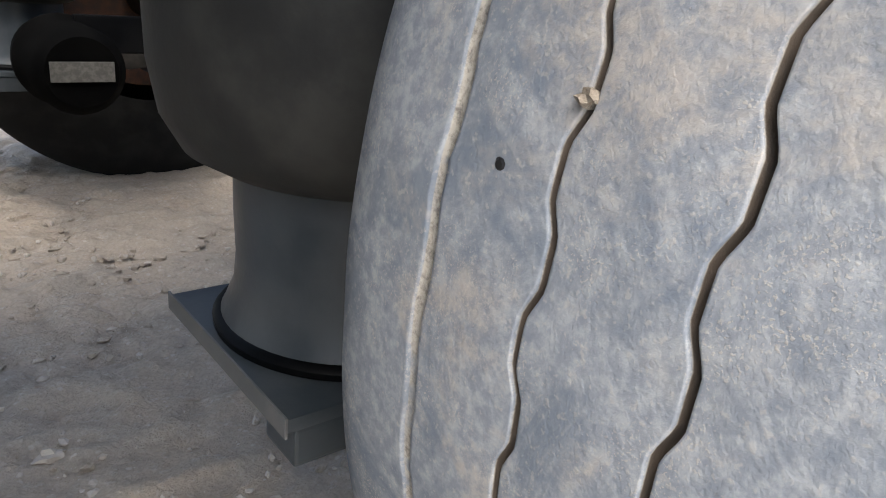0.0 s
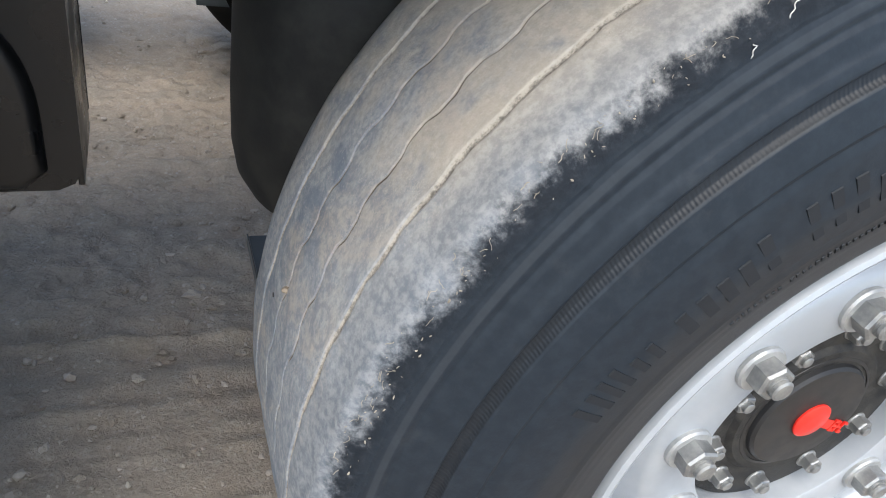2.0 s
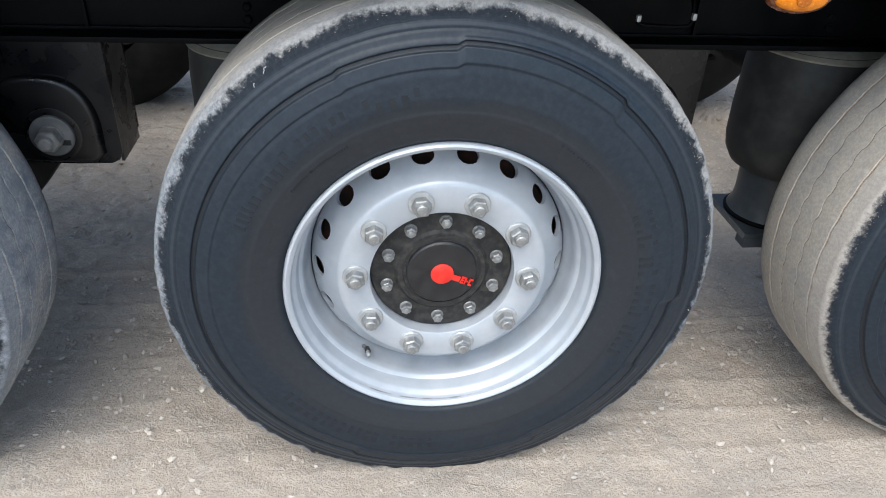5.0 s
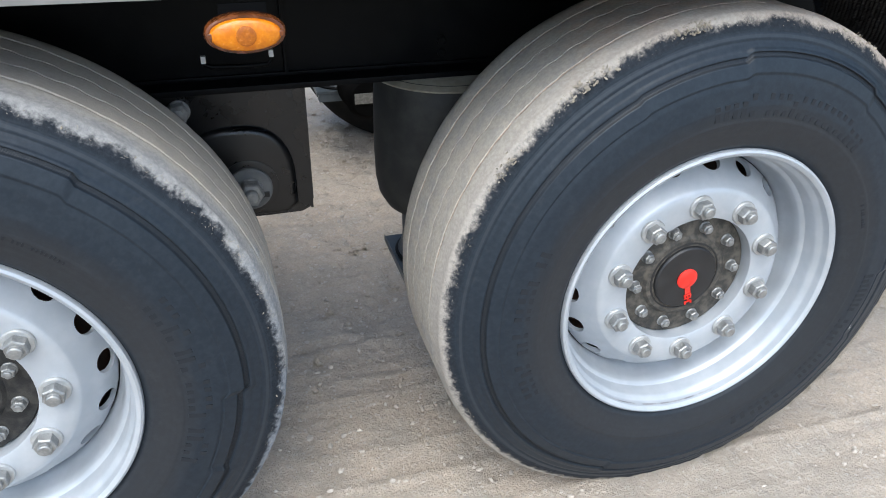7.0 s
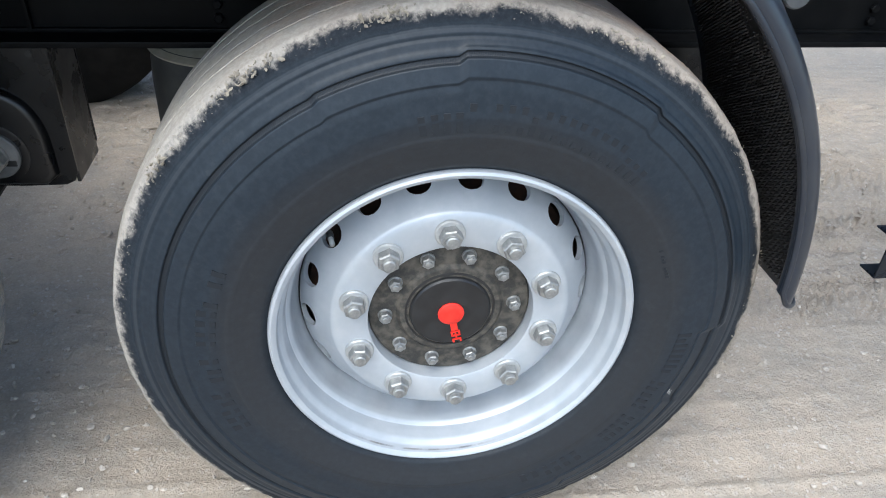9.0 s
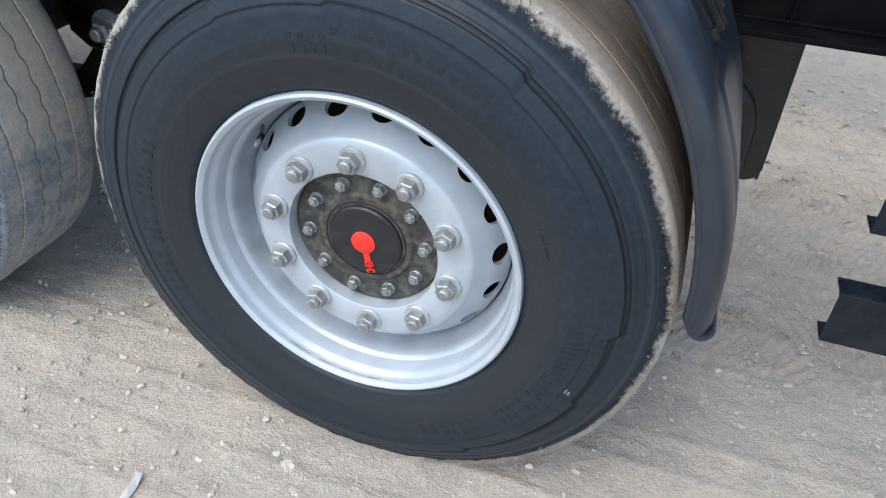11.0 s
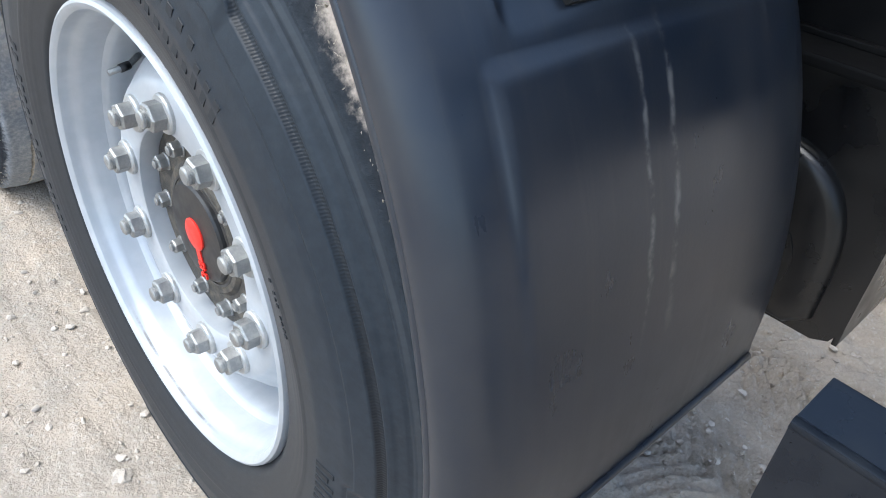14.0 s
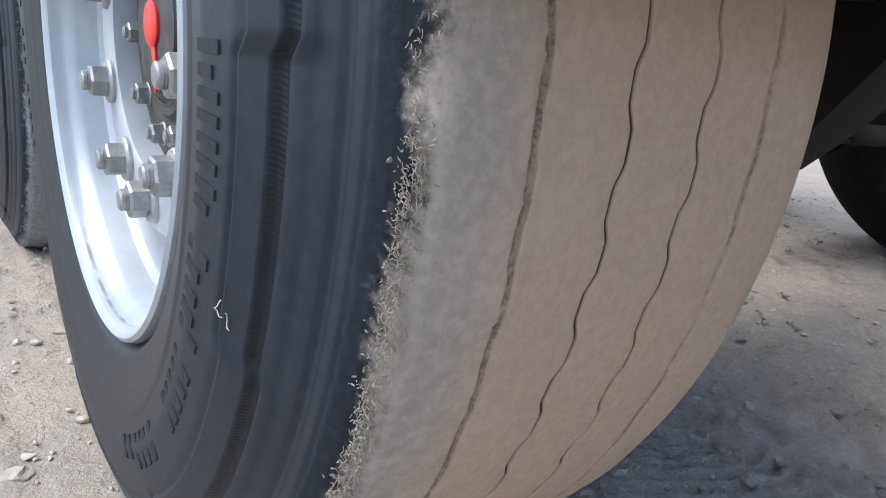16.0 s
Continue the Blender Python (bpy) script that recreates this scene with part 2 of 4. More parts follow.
def fender_material():
    m = Mat("grey_black_plastic", 0.42, 0.0, 0.6)
    a, b = m.noise(14, 5, 0.6), m.noise(300, 3)
    streak = m.noise(10, 5, 0.65, m.stretch(0.6, 7.0, 0.25))
    c = m.mix(m.step(a, 0.3, 0.7), (0.0115, 0.017, 0.028), (0.021, 0.025, 0.033))
    c = m.mix(m.step(streak, 0.50, 0.80, 0.0, 0.30), c, (0.060, 0.057, 0.053))
    x, y, z = m.split()
    wob = m.math("ADD", y, m.math("MULTIPLY", m.math("SUBTRACT", m.noise(12, 4, 0.7), 0.5), 0.02))
    for at, wide in ((0.143, 0.0045), (0.176, 0.0060)):
        line = m.math("MULTIPLY", m.step(m.math("ABSOLUTE", m.math("SUBTRACT", wob, at)), wide, 0.0), m.step(m.noise(28, 5, 0.7), 0.40, 0.62))
        line = m.math("MULTIPLY", line, m.math("MULTIPLY", m.step(z, 0.08, 0.20), m.step(z, 0.36, 0.30)))
        c = m.mix(m.math("MULTIPLY", line, 0.45), c, (0.30, 0.29, 0.27))
    m.color(c)
    m.rough(m.step(m.math("ADD", a, m.math("MULTIPLY", streak, 0.5)), 0.5, 1.0, 0.27, 0.37))
    m.bump(m.math("ADD", b, m.math("MULTIPLY", a, 0.6)), 0.05, 0.0010)
    return m.m


def rim_material():
    m = Mat("silver_rim_paint", 0.30, 0.25, 0.45)
    x, y, z = m.split()
    a, b, s, w = m.noise(22, 5, 0.6), m.noise(240, 4), m.noise(60, 6, 0.68), m.noise(6, 3)
    c = m.mix(m.step(a, 0.35, 0.7), (0.415, 0.445, 0.478), (0.47, 0.495, 0.525))
    # shade of the deep gap between disc and barrel, put into the colour
    seam_shade = m.step(m.math("ADD", y, m.math("MULTIPLY", m.math("SUBTRACT", a, 0.5), 0.022)), 0.103, 0.117)
    seam_shade = m.math("MULTIPLY", seam_shade, 0.92)
    c = m.mix(seam_shade, c, (0.050, 0.047, 0.045))
    c = m.mix(m.step(w, 0.50, 0.80, 0.0, 0.15), c, (0.43, 0.415, 0.395))
    # paint scraped off the inner edge of the flange at the bottom
    low = m.math("ABSOLUTE", m.math("ADD", m.math("ARCTAN2", z, x), 1.75))
    scuff = m.math("MULTIPLY", m.step(low, 0.55, 0.30), m.math("MULTIPLY", m.step(y, -0.0030, -0.0045), m.step(y, -0.0085, -0.0065)))
    scuff = m.math("MULTIPLY", scuff, m.step(m.noise(26, 5, 0.65), 0.36, 0.56))
    c = m.mix(m.math("MULTIPLY", scuff, 0.6), c, m.mix(m.step(s, 0.4, 0.6), (0.06, 0.046, 0.036), (0.17, 0.14, 0.115)))
    m.color(c)
    m.rough(m.math("ADD", m.step(s, 0.3, 0.7, 0.34, 0.42), m.math("MULTIPLY", seam_shade, 0.4)))
    m.bump(m.math("ADD", b, m.math("MULTIPLY", a, 0.6)), 0.02, 0.0006)
    return m.m


RUBBER = rubber_material(-0.18, ((0.17, 0.155, 0.135), (0.46, 0.42, 0.36)), 1.05, 0.65, 0.88, ((0.150, 0.168, 0.192), (0.265, 0.275, 0.287)), ((0.44, 0.395, 0.325), (0.54, 0.49, 0.415)), ((0.245, 0.268, 0.298), (0.395, 0.408, 0.418)), 1.0)
RUBBER_TAN = rubber_material(0.04, ((0.17, 0.130, 0.098), (0.39, 0.305, 0.235)), 0.50, -0.40, 1.0, ((0.315, 0.288, 0.258), (0.395, 0.358, 0.315)), ((0.48, 0.342, 0.248), (0.575, 0.428, 0.320)), ((0.35, 0.318, 0.27), (0.46, 0.42, 0.36)), 0.25)
SAND = ground_material()
PLASTIC = fender_material()
RIM = rim_material()
BLACK = simple("black_chassis_paint", (0.0030, 0.0034, 0.0042), (0.0065, 0.0066, 0.007), 0.45, 0.0, 12, 0.08, 0.002, 0.08)
GLOSS = simple("glossy_black_hanger_paint", (0.0035, 0.004, 0.005), (0.008, 0.008, 0.0085), 0.30, 0.0, 14, 0.06, 0.002, 0.5)
BELLOW = simple("bellow_rubber", (0.030, 0.030, 0.029), (0.056, 0.055, 0.050), 0.60, 0.0, 18, 0.2, 0.002, 0.22)
DUSTY = simple("dusty_black_arm_paint", (0.012, 0.0113, 0.0105), (0.034, 0.030, 0.026), 0.75, 0.0, 16, 0.2, 0.002, 0.2)
PISTON = simple("blue_black_piston", (0.034, 0.044, 0.053), (0.056, 0.065, 0.073), 0.42, 0.0, 20, 0.15)
DARK_CAST = simple("dark_cast_hub_iron", (0.018, 0.018, 0.018), (0.060, 0.056, 0.050), 0.65, 0.3, 60, 0.5, 0.003)
CAST = simple("cast_hub_iron", (0.042, 0.040, 0.037), (0.135, 0.120, 0.098), 0.7, 0.3, 60, 0.5, 0.003)
ZINC = simple("zinc_plated_steel", (0.27, 0.275, 0.275), (0.40, 0.40, 0.385), 0.46, 0.7, 90, 0.3)
PALE_ZINC = simple("dusty_washer_zinc", (0.40, 0.41, 0.41), (0.52, 0.52, 0.51), 0.5, 0.5, 80, 0.2)
# darker rubber copy with the shade of the far side put into its colour
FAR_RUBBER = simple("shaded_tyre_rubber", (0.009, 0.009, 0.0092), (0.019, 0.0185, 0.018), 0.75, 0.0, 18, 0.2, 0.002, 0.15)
# near-black and almost without gloss, for the brake chambers
DEEP_BLACK = simple("deep_black_paint", (0.002, 0.002, 0.002), (0.0045, 0.0044, 0.0042), 0.8, 0.0, 20, 0.1, 0.002, 0.03)
CAP = simple("black_cap_plastic", (0.012, 0.012, 0.013), (0.020, 0.020, 0.021), 0.42, 0.0, 40, 0.05)
RED = simple("red_cap_paint", (0.72, 0.022, 0.014), (0.80, 0.035, 0.02), 0.4, 0.0, 50, 0.05)
RUST = simple("rusty_drum", (0.030, 0.017, 0.012), (0.08, 0.035, 0.02), 0.8, 0.2, 40, 0.4)
# off-white taken down to grey, so the sill's shade is in its colour
SILL = simple("shaded_off_white_sill_paint", (0.19, 0.187, 0.178), (0.24, 0.235, 0.225), 0.6, 0.0, 8, 0.05, 0.002, 0.3)
WHITE = simple("white_body_paint", (0.55, 0.54, 0.53), (0.65, 0.64, 0.62), 0.5, 0.0, 6, 0.03)
DARKPAINT = simple("blue_black_rail_paint", (0.005, 0.0075, 0.0125), (0.011, 0.0140, 0.019), 0.30, 0.0, 25, 0.1, 0.002, 0.3)
AMBER = simple("amber_lens", (0.53, 0.145, 0.002), (0.65, 0.205, 0.003), 0.18, 0.0, 140, 0.15)
AMBER_DARK = simple("amber_lens_rim", (0.075, 0.024, 0.008), (0.15, 0.042, 0.010), 0.25, 0.0, 60, 0.05)
AMBER_BOSS = simple("amber_lens_boss", (0.30, 0.075, 0.003), (0.45, 0.13, 0.004), 0.2, 0.0, 200, 0.2)
LETTERING = simple("moulded_lettering_rubber", (0.0125, 0.0155, 0.020), (0.0185, 0.0215, 0.026), 0.6, 0.0, 90, 0.1, 0.001, 0.3)
GREYCAP = simple("grey_tube_cap", (0.10, 0.105, 0.105), (0.15, 0.15, 0.148), 0.6, 0.0, 40, 0.1)
STICKER = simple("printed_sticker", (0.11, 0.105, 0.092), (0.19, 0.18, 0.16), 0.6, 0.0, 120, 0.05)
PAPER = simple("dirty_paper", (0.66, 0.64, 0.60), (0.80, 0.78, 0.75), 0.8, 0.0, 60, 0.2)
STONE = simple("pale_stone", (0.42, 0.37, 0.315), (0.56, 0.505, 0.44), 0.9, 0.0, 30, 0.4, 0.004)
BEAD = simple("beige_bead_ring", (0.24, 0.215, 0.16), (0.34, 0.31, 0.245), 0.6, 0.0, 30, 0.1)
DIRT = simple("groove_dirt", (0.22, 0.18, 0.135), (0.33, 0.28, 0.22), 0.95, 0.0, 120, 0.5, 0.003)
GUM = simple("torn_rubber", (0.25, 0.22, 0.175), (0.40, 0.355, 0.285), 0.9, 0.0, 80, 0.4)
STICKWHITE = simple("white_blue_sticker", (0.60, 0.68, 0.76), (0.68, 0.74, 0.80), 0.4, 0.0, 20, 0.02)

# ---- mesh helpers ----


def link(name, mesh, material, parent=None, label="", smooth=True, loc=None, rot=None):
    if material and not mesh.materials:
        mesh.materials.append(material)
    if smooth:
        mesh.polygons.foreach_set("use_smooth", [True] * len(mesh.polygons))
    ob = new(name, mesh)
    if parent:
        ob.parent = parent
    if loc:
        ob.location = loc
    if rot:
        ob.rotation_euler = rot
    if label:
        tagged(ob, label)
    return ob


def part(name, bm, material, parent=None, label="", smooth=False, angle=None, loc=None, rot=None):
    mesh = bpy.data.meshes.new(name)
    bm.normal_update()
    if angle is not None:
        for e in bm.edges:
            if len(e.link_faces) == 2 and e.calc_face_angle(0) > radians(angle):
                e.smooth = False
    bm.to_mesh(mesh)
    bm.free()
    return link(name, mesh, material, parent, label, smooth or angle is not None, loc, rot)


def empty(name, loc, label, category, group="", kind=""):
    ob = new(name)
    ob.location = loc
    ob.empty_display_size = 0.1
    return tagged(ob, label, category, group, kind)


def box(bm, lo, hi, bevel=0.0, m=None):
    """A box between two corners, with rounded edges."""
    got = bmesh.ops.create_cube(bm, size=1.0)["verts"]
    s, c = Vector(hi) - Vector(lo), (Vector(hi) + Vector(lo)) / 2
    for v in got:
        v.co = Vector((v.co.x * s.x, v.co.y * s.y, v.co.z * s.z)) + c
    if bevel:
        edges = list({e for v in got for e in v.link_edges})
        out = bmesh.ops.bevel(bm, geom=edges, offset=bevel, segments=2, profile=0.7, affect="EDGES")
        got = list({v for v in out["verts"]} | {v for v in got if v.is_valid})
    if m:
        bmesh.ops.transform(bm, matrix=m, verts=[v for v in got if v.is_valid])
    return bm


def boxed(*boxes, bevel=0.004):
    bm = bmesh.new()
    for lo, hi in boxes:
        b2 = bmesh.new()
        box(b2, lo, hi, bevel)
        tmp = bpy.data.meshes.new("tmp")
        b2.to_mesh(tmp)
        b2.free()
        bm.from_mesh(tmp)
        bpy.data.meshes.remove(tmp)
    return bm


def lathe(profile, n=96, axis="y", start=0.0):
    """A surface turned round the y axis (or z) from (radius, height) pairs."""
    bm = bmesh.new()
    rings = []
    for r, h in profile:
        ring = []
        for i in range(n):
            a = start + 2 * math.pi * i / n
            p = (r * math.cos(a), h, r * math.sin(a)) if axis == "y" else (r * math.cos(a), r * math.sin(a), h)
            ring.append(bm.verts.new(p))
        rings.append(ring)
    for a, b in zip(rings, rings[1:]):
        for i in range(n):
            j = (i + 1) % n
            bm.faces.new((a[i], a[j], b[j], b[i]))
    return bm, rings


def solid_lathe(profile, n=48, axis="y", start=0.0):
    """The same with both ends closed."""
    bm, rings = lathe(profile, n, axis, start)
    bm.faces.new(rings[0])
    bm.faces.new(rings[-1])
    bmesh.ops.recalc_face_normals(bm, faces=bm.faces)
    return bm


def tube(points, r, n=10):
    """A round bar along a line of points."""
    bm, rings = bmesh.new(), []
    pts = [Vector(p) for p in points]
    for i, p in enumerate(pts):
        d = (pts[min(i + 1, len(pts) - 1)] - pts[max(i - 1, 0)]).normalized()
        u = d.orthogonal().normalized()
        w = d.cross(u)
        rings.append([bm.verts.new(p + r * (math.cos(2 * math.pi * k / n) * u + math.sin(2 * math.pi * k / n) * w)) for k in range(n)])
    for a, b in zip(rings, rings[1:]):
        u0 = min(range(n), key=lambda s: sum((a[k].co - b[(k + s) % n].co).length for k in range(n)))
        for k in range(n):
            bm.faces.new((a[k], a[(k + 1) % n], b[(k + 1 + u0) % n], b[(k + u0) % n]))
    bm.faces.new(rings[0]), bm.faces.new(rings[-1])
    bmesh.ops.recalc_face_normals(bm, faces=bm.faces)
    return bm


def prism(outline, y0, y1, bevel=0.0):
    """A plate with an (x, z) outline, from y0 to y1."""
    bm = bmesh.new()
    f = bm.faces.new([bm.verts.new((x, y0, z)) for x, z in outline])
    out = bmesh.ops.extrude_face_region(bm, geom=[f])
    bmesh.ops.translate(bm, vec=(0, y1 - y0, 0), verts=[v for v in out["geom"] if isinstance(v, bmesh.types.BMVert)])
    bmesh.ops.recalc_face_normals(bm, faces=bm.faces)
    if bevel:
        bmesh.ops.bevel(bm, geom=bm.edges[:], offset=bevel, segments=2, profile=0.7, affect="EDGES")
    return bm


def grid_mesh(name, pts, closed_u=False):
    """A mesh from an array of points [rows, columns, 3]."""
    nu, nv = pts.shape[:2]
    idx = np.arange(nu * nv).reshape(nu, nv)
    if closed_u:
        idx = np.vstack([idx, idx[:1]])
    quads = np.stack([idx[:-1, :-1], idx[1:, :-1], idx[1:, 1:], idx[:-1, 1:]], -1).reshape(-1, 4)
    mesh = bpy.data.meshes.new(name)
    mesh.vertices.add(nu * nv)
    mesh.vertices.foreach_set("co", pts.astype(np.float32).ravel())
    mesh.loops.add(quads.size)
    mesh.loops.foreach_set("vertex_index", quads.astype(np.int32).ravel())
    mesh.polygons.add(len(quads))
    mesh.polygons.foreach_set("loop_start", np.arange(0, quads.size, 4, dtype=np.int32))
    mesh.update(calc_edges=True)
    return mesh


def soft_noise(x, y, seed=0, wrap=None):
    """Smooth value noise on arrays; wrap: cells after which x repeats."""
    rng = np.random.default_rng(seed)
    table = rng.random((256, 256))
    xi, yi = np.floor(x).astype(int), np.floor(y).astype(int)
    fx, fy = x - xi, y - yi
    fx, fy = fx * fx * (3 - 2 * fx), fy * fy * (3 - 2 * fy)
    a, b = (xi % wrap, (xi + 1) % wrap) if wrap else (xi % 256, (xi + 1) % 256)
    c, d = yi % 256, (yi + 1) % 256
    return (table[a, c] * (1 - fx) + table[b, c] * fx) * (1 - fy) + (table[a, d] * (1 - fx) + table[b, d] * fx) * fy - 0.5


# ---- ground ----


def spread(lo, hi, step, far, count):
    inner = np.arange(lo, hi + step / 2, step)
    ease = np.geomspace(step * 1.4, far, count)
    return np.r_[(lo - ease)[::-1], inner, hi + ease]


def build_ground():
    gx, gy = spread(-1.9, 3.4, 0.0095, 350, 46), spread(-0.9, 2.6, 0.0085, 350, 46)
    x, y = np.meshgrid(gx, gy, indexing="ij")
    near = np.clip(1.5 - np.hypot((x - 0.8) / 4.0, (y - 0.8) / 3.4), 0, 1)
    rough = 1.0 + 2.2 * np.clip((y - 0.45) / 0.5, 0, 1)
    h = 0.010 * soft_noise(x * 1.3, y * 3.0, 1) + 0.005 * soft_noise(x * 3, y * 12, 2) + rough * 0.006 * soft_noise(x * 14, y * 18, 3)
    h += rough * 0.005 * soft_noise(x * 38, y * 42, 4)
    # thin ridges left by rolling wheels
    rng = np.random.default_rng(8)
    for k in range(120):
        yc, amp, wid = rng.uniform(-0.9, 3.2) if k < 46 else rng.uniform(0.5, 3.2), rng.uniform(0.0015, 0.0045), rng.uniform(0.007, 0.016)
        amp *= 1.4 if k < 46 else 1.6
        line = yc + 0.05 * soft_noise(x * 0.8, x * 0 + yc * 9, 14) + 0.03 * x * rng.uniform(-1, 1)
        h += amp * np.exp(-(((y - line) / wid) ** 2)) * (0.6 + soft_noise(x * 2.2, x * 0 + yc * 5, 15))
    # old tyre marks with lugs, beyond the wheels
    for yc, w, pitch, slant in ((0.66, 0.17, 0.031, 0.7), (1.02, 0.20, 0.033, -0.8), (1.45, 0.22, 0.036, 0.8), (2.05, 0.25, 0.046, -1.0)):
        wob = yc + 0.05 * np.sin(x * 0.7 + yc)
        inside = np.clip(1 - np.abs(y - wob) / w, 0, 1) ** 0.5
        lug = np.sin(2 * math.pi * (x + 0.03 * soft_noise(x * 11, y * 13, 21) + slant * np.abs(y - wob) * 0.9) / pitch)
        h += np.clip((x - 1.25) / 0.4, 0, 1) * inside * (0.0115 * np.clip(lug * 1.8, -1, 1) - 0.005) * (0.85 + 0.4 * np.clip(soft_noise(x * 1.7, y * 2.3, 9) + 0.5, 0, 1)) * (0.7 + 0.9 * soft_noise(x * 17, y * 19, 10))
    pts = np.stack([x, y, GROUND + h * near], -1)
    link("ground", grid_mesh("ground", pts), SAND)
    tagged(bpy.data.objects["ground"], "pale sandy gravel yard with wheel ruts and loose stones", "ground", kind="structure")


build_ground()


def stone_mesh(name, size, seed, detail=1):
    rng = random.Random(seed)
    bm = bmesh.new()
    bmesh.ops.create_icosphere(bm, subdivisions=detail, radius=size)
    s = (rng.uniform(0.8, 1.3), rng.uniform(0.7, 1.0), rng.uniform(0.45, 0.7))
    for v in bm.verts:
        k = 1 + 0.95 * noise.noise(v.co / size * 1.5 + Vector((seed, 3, 1)))
        v.co = Vector((v.co.x * s[0], v.co.y * s[1], v.co.z * s[2])) * k
    mesh = bpy.data.meshes.new(name)
    bm.to_mesh(mesh)
    bm.free()
    return mesh


def build_stones():
    # a few larger loose stones of their own
    spots = [(-0.55, 0.95, 0.014), (-0.66, 0.72, 0.010), (0.70, 1.33, 0.016), (0.62, 1.05, 0.010), (0.30, -0.40, 0.010), (0.55, -0.25, 0.008), (0.98, -0.40, 0.009), (1.21, -0.10, 0.014), (1.25, -0.15, 0.012),
             (0.80, -0.42, 0.016), (1.75, -0.35, 0.013), (2.0, -0.25, 0.010), (2.3, 0.75, 0.018), (2.0, 0.95, 0.014), (1.7, 1.05, 0.012), (2.4, 0.35, 0.010), (1.65, 0.75, 0.010), (1.95, -0.5, 0.012), (0.45, 0.6, 0.008)]
    shapes = [stone_mesh("loose_stone", 1.0, k, 2) for k in range(5)]
    for k, (x, y, s) in enumerate(spots):
        ob = link("loose_stone", shapes[k % 5], STONE, smooth=False)
        ob.location, ob.scale, ob.rotation_euler = (x, y, GROUND + s * 0.15), (s, s, s), (0, 0, k * 1.3)
        tagged(ob, "small pale loose stone lying on the sandy ground", "stone", "loose stones on the ground")
    # fine gravel
    rng = np.random.default_rng(5)
    ico = bmesh.new()
    bmesh.ops.create_icosphere(ico, subdivisions=1, radius=1)
    base = np.array([v.co[:] for v in ico.verts])
    tri = np.array([[v.index for v in f.verts] for f in ico.faces])
    ico.free()
    n = 44000
    px, py = rng.uniform(-1.7, 3.3, n), rng.uniform(-0.85, 3.4, n)
    keep = soft_noise(px * 1.6, py * 1.6, 12) + rng.random(n) * 0.6 > 0.02
    px, py = px[keep], py[keep]
    n = len(px)
    size = 0.0011 + 0.0075 * rng.random(n) ** 6
    verts = base[None] * (size[:, None, None] * rng.uniform(0.55, 1.4, (n, 1, 3))) * rng.uniform(0.6, 1.3, (n, len(base), 1))
    verts[:, :, 2] *= 0.7
    verts += np.stack([px, py, GROUND + size * 0.25], -1)[:, None]
    mesh = bpy.data.meshes.new("gravel")
    faces = (tri[None] + (np.arange(n) * len(base))[:, None, None]).reshape(-1, 3)
    mesh.from_pydata(verts.reshape(-1, 3).tolist(), [], faces.tolist())
    tagged(link("gravel", mesh, STONE, smooth=False), "scattered fine gravel on the sandy yard", "gravel", kind="stuff")
    # crumbly soil in the lane under the trailer
    n = 9000
    px, py = rng.uniform(-1.6, 3.2, n), rng.uniform(0.35, 2.9, n)
    keep = soft_noise(px * 2.3, py * 4.5, 17) + rng.random(n) * 0.5 > 0.12
    px, py = px[keep], py[keep]
    n = len(px)
    size = 0.0022 + 0.0095 * rng.random(n) ** 4
    verts = base[None] * (size[:, None, None] * rng.uniform(0.6, 1.5, (n, 1, 3))) * rng.uniform(0.65, 1.3, (n, len(base), 1))
    verts[:, :, 2] *= 0.65
    verts += np.stack([px, py, GROUND + size * 0.15], -1)[:, None]
    mesh = bpy.data.meshes.new("loose_soil")
    faces = (tri[None] + (np.arange(n) * len(base))[:, None, None]).reshape(-1, 3)
    mesh.from_pydata(verts.reshape(-1, 3).tolist(), [], faces.tolist())
    tagged(link("loose_soil", mesh, SAND, smooth=False), "crumbly loose soil on the ground under the trailer", "soil", kind="stuff")


build_stones()

# ---- tyres and wheels ----
TREAD_R = 0.533
# outer side wall: distance from the hub, and depth along the axle
SIDE_R = (0.283, 0.2935, 0.312, 0.35, 0.385, 0.42, 0.445, 0.462, 0.48, 0.495, 0.505)
SIDE_Y = (0.012, -0.002, -0.017, -0.028, -0.0315, -0.0275, -0.0195, -0.0140, -0.0070, -0.0010, 0.0040)


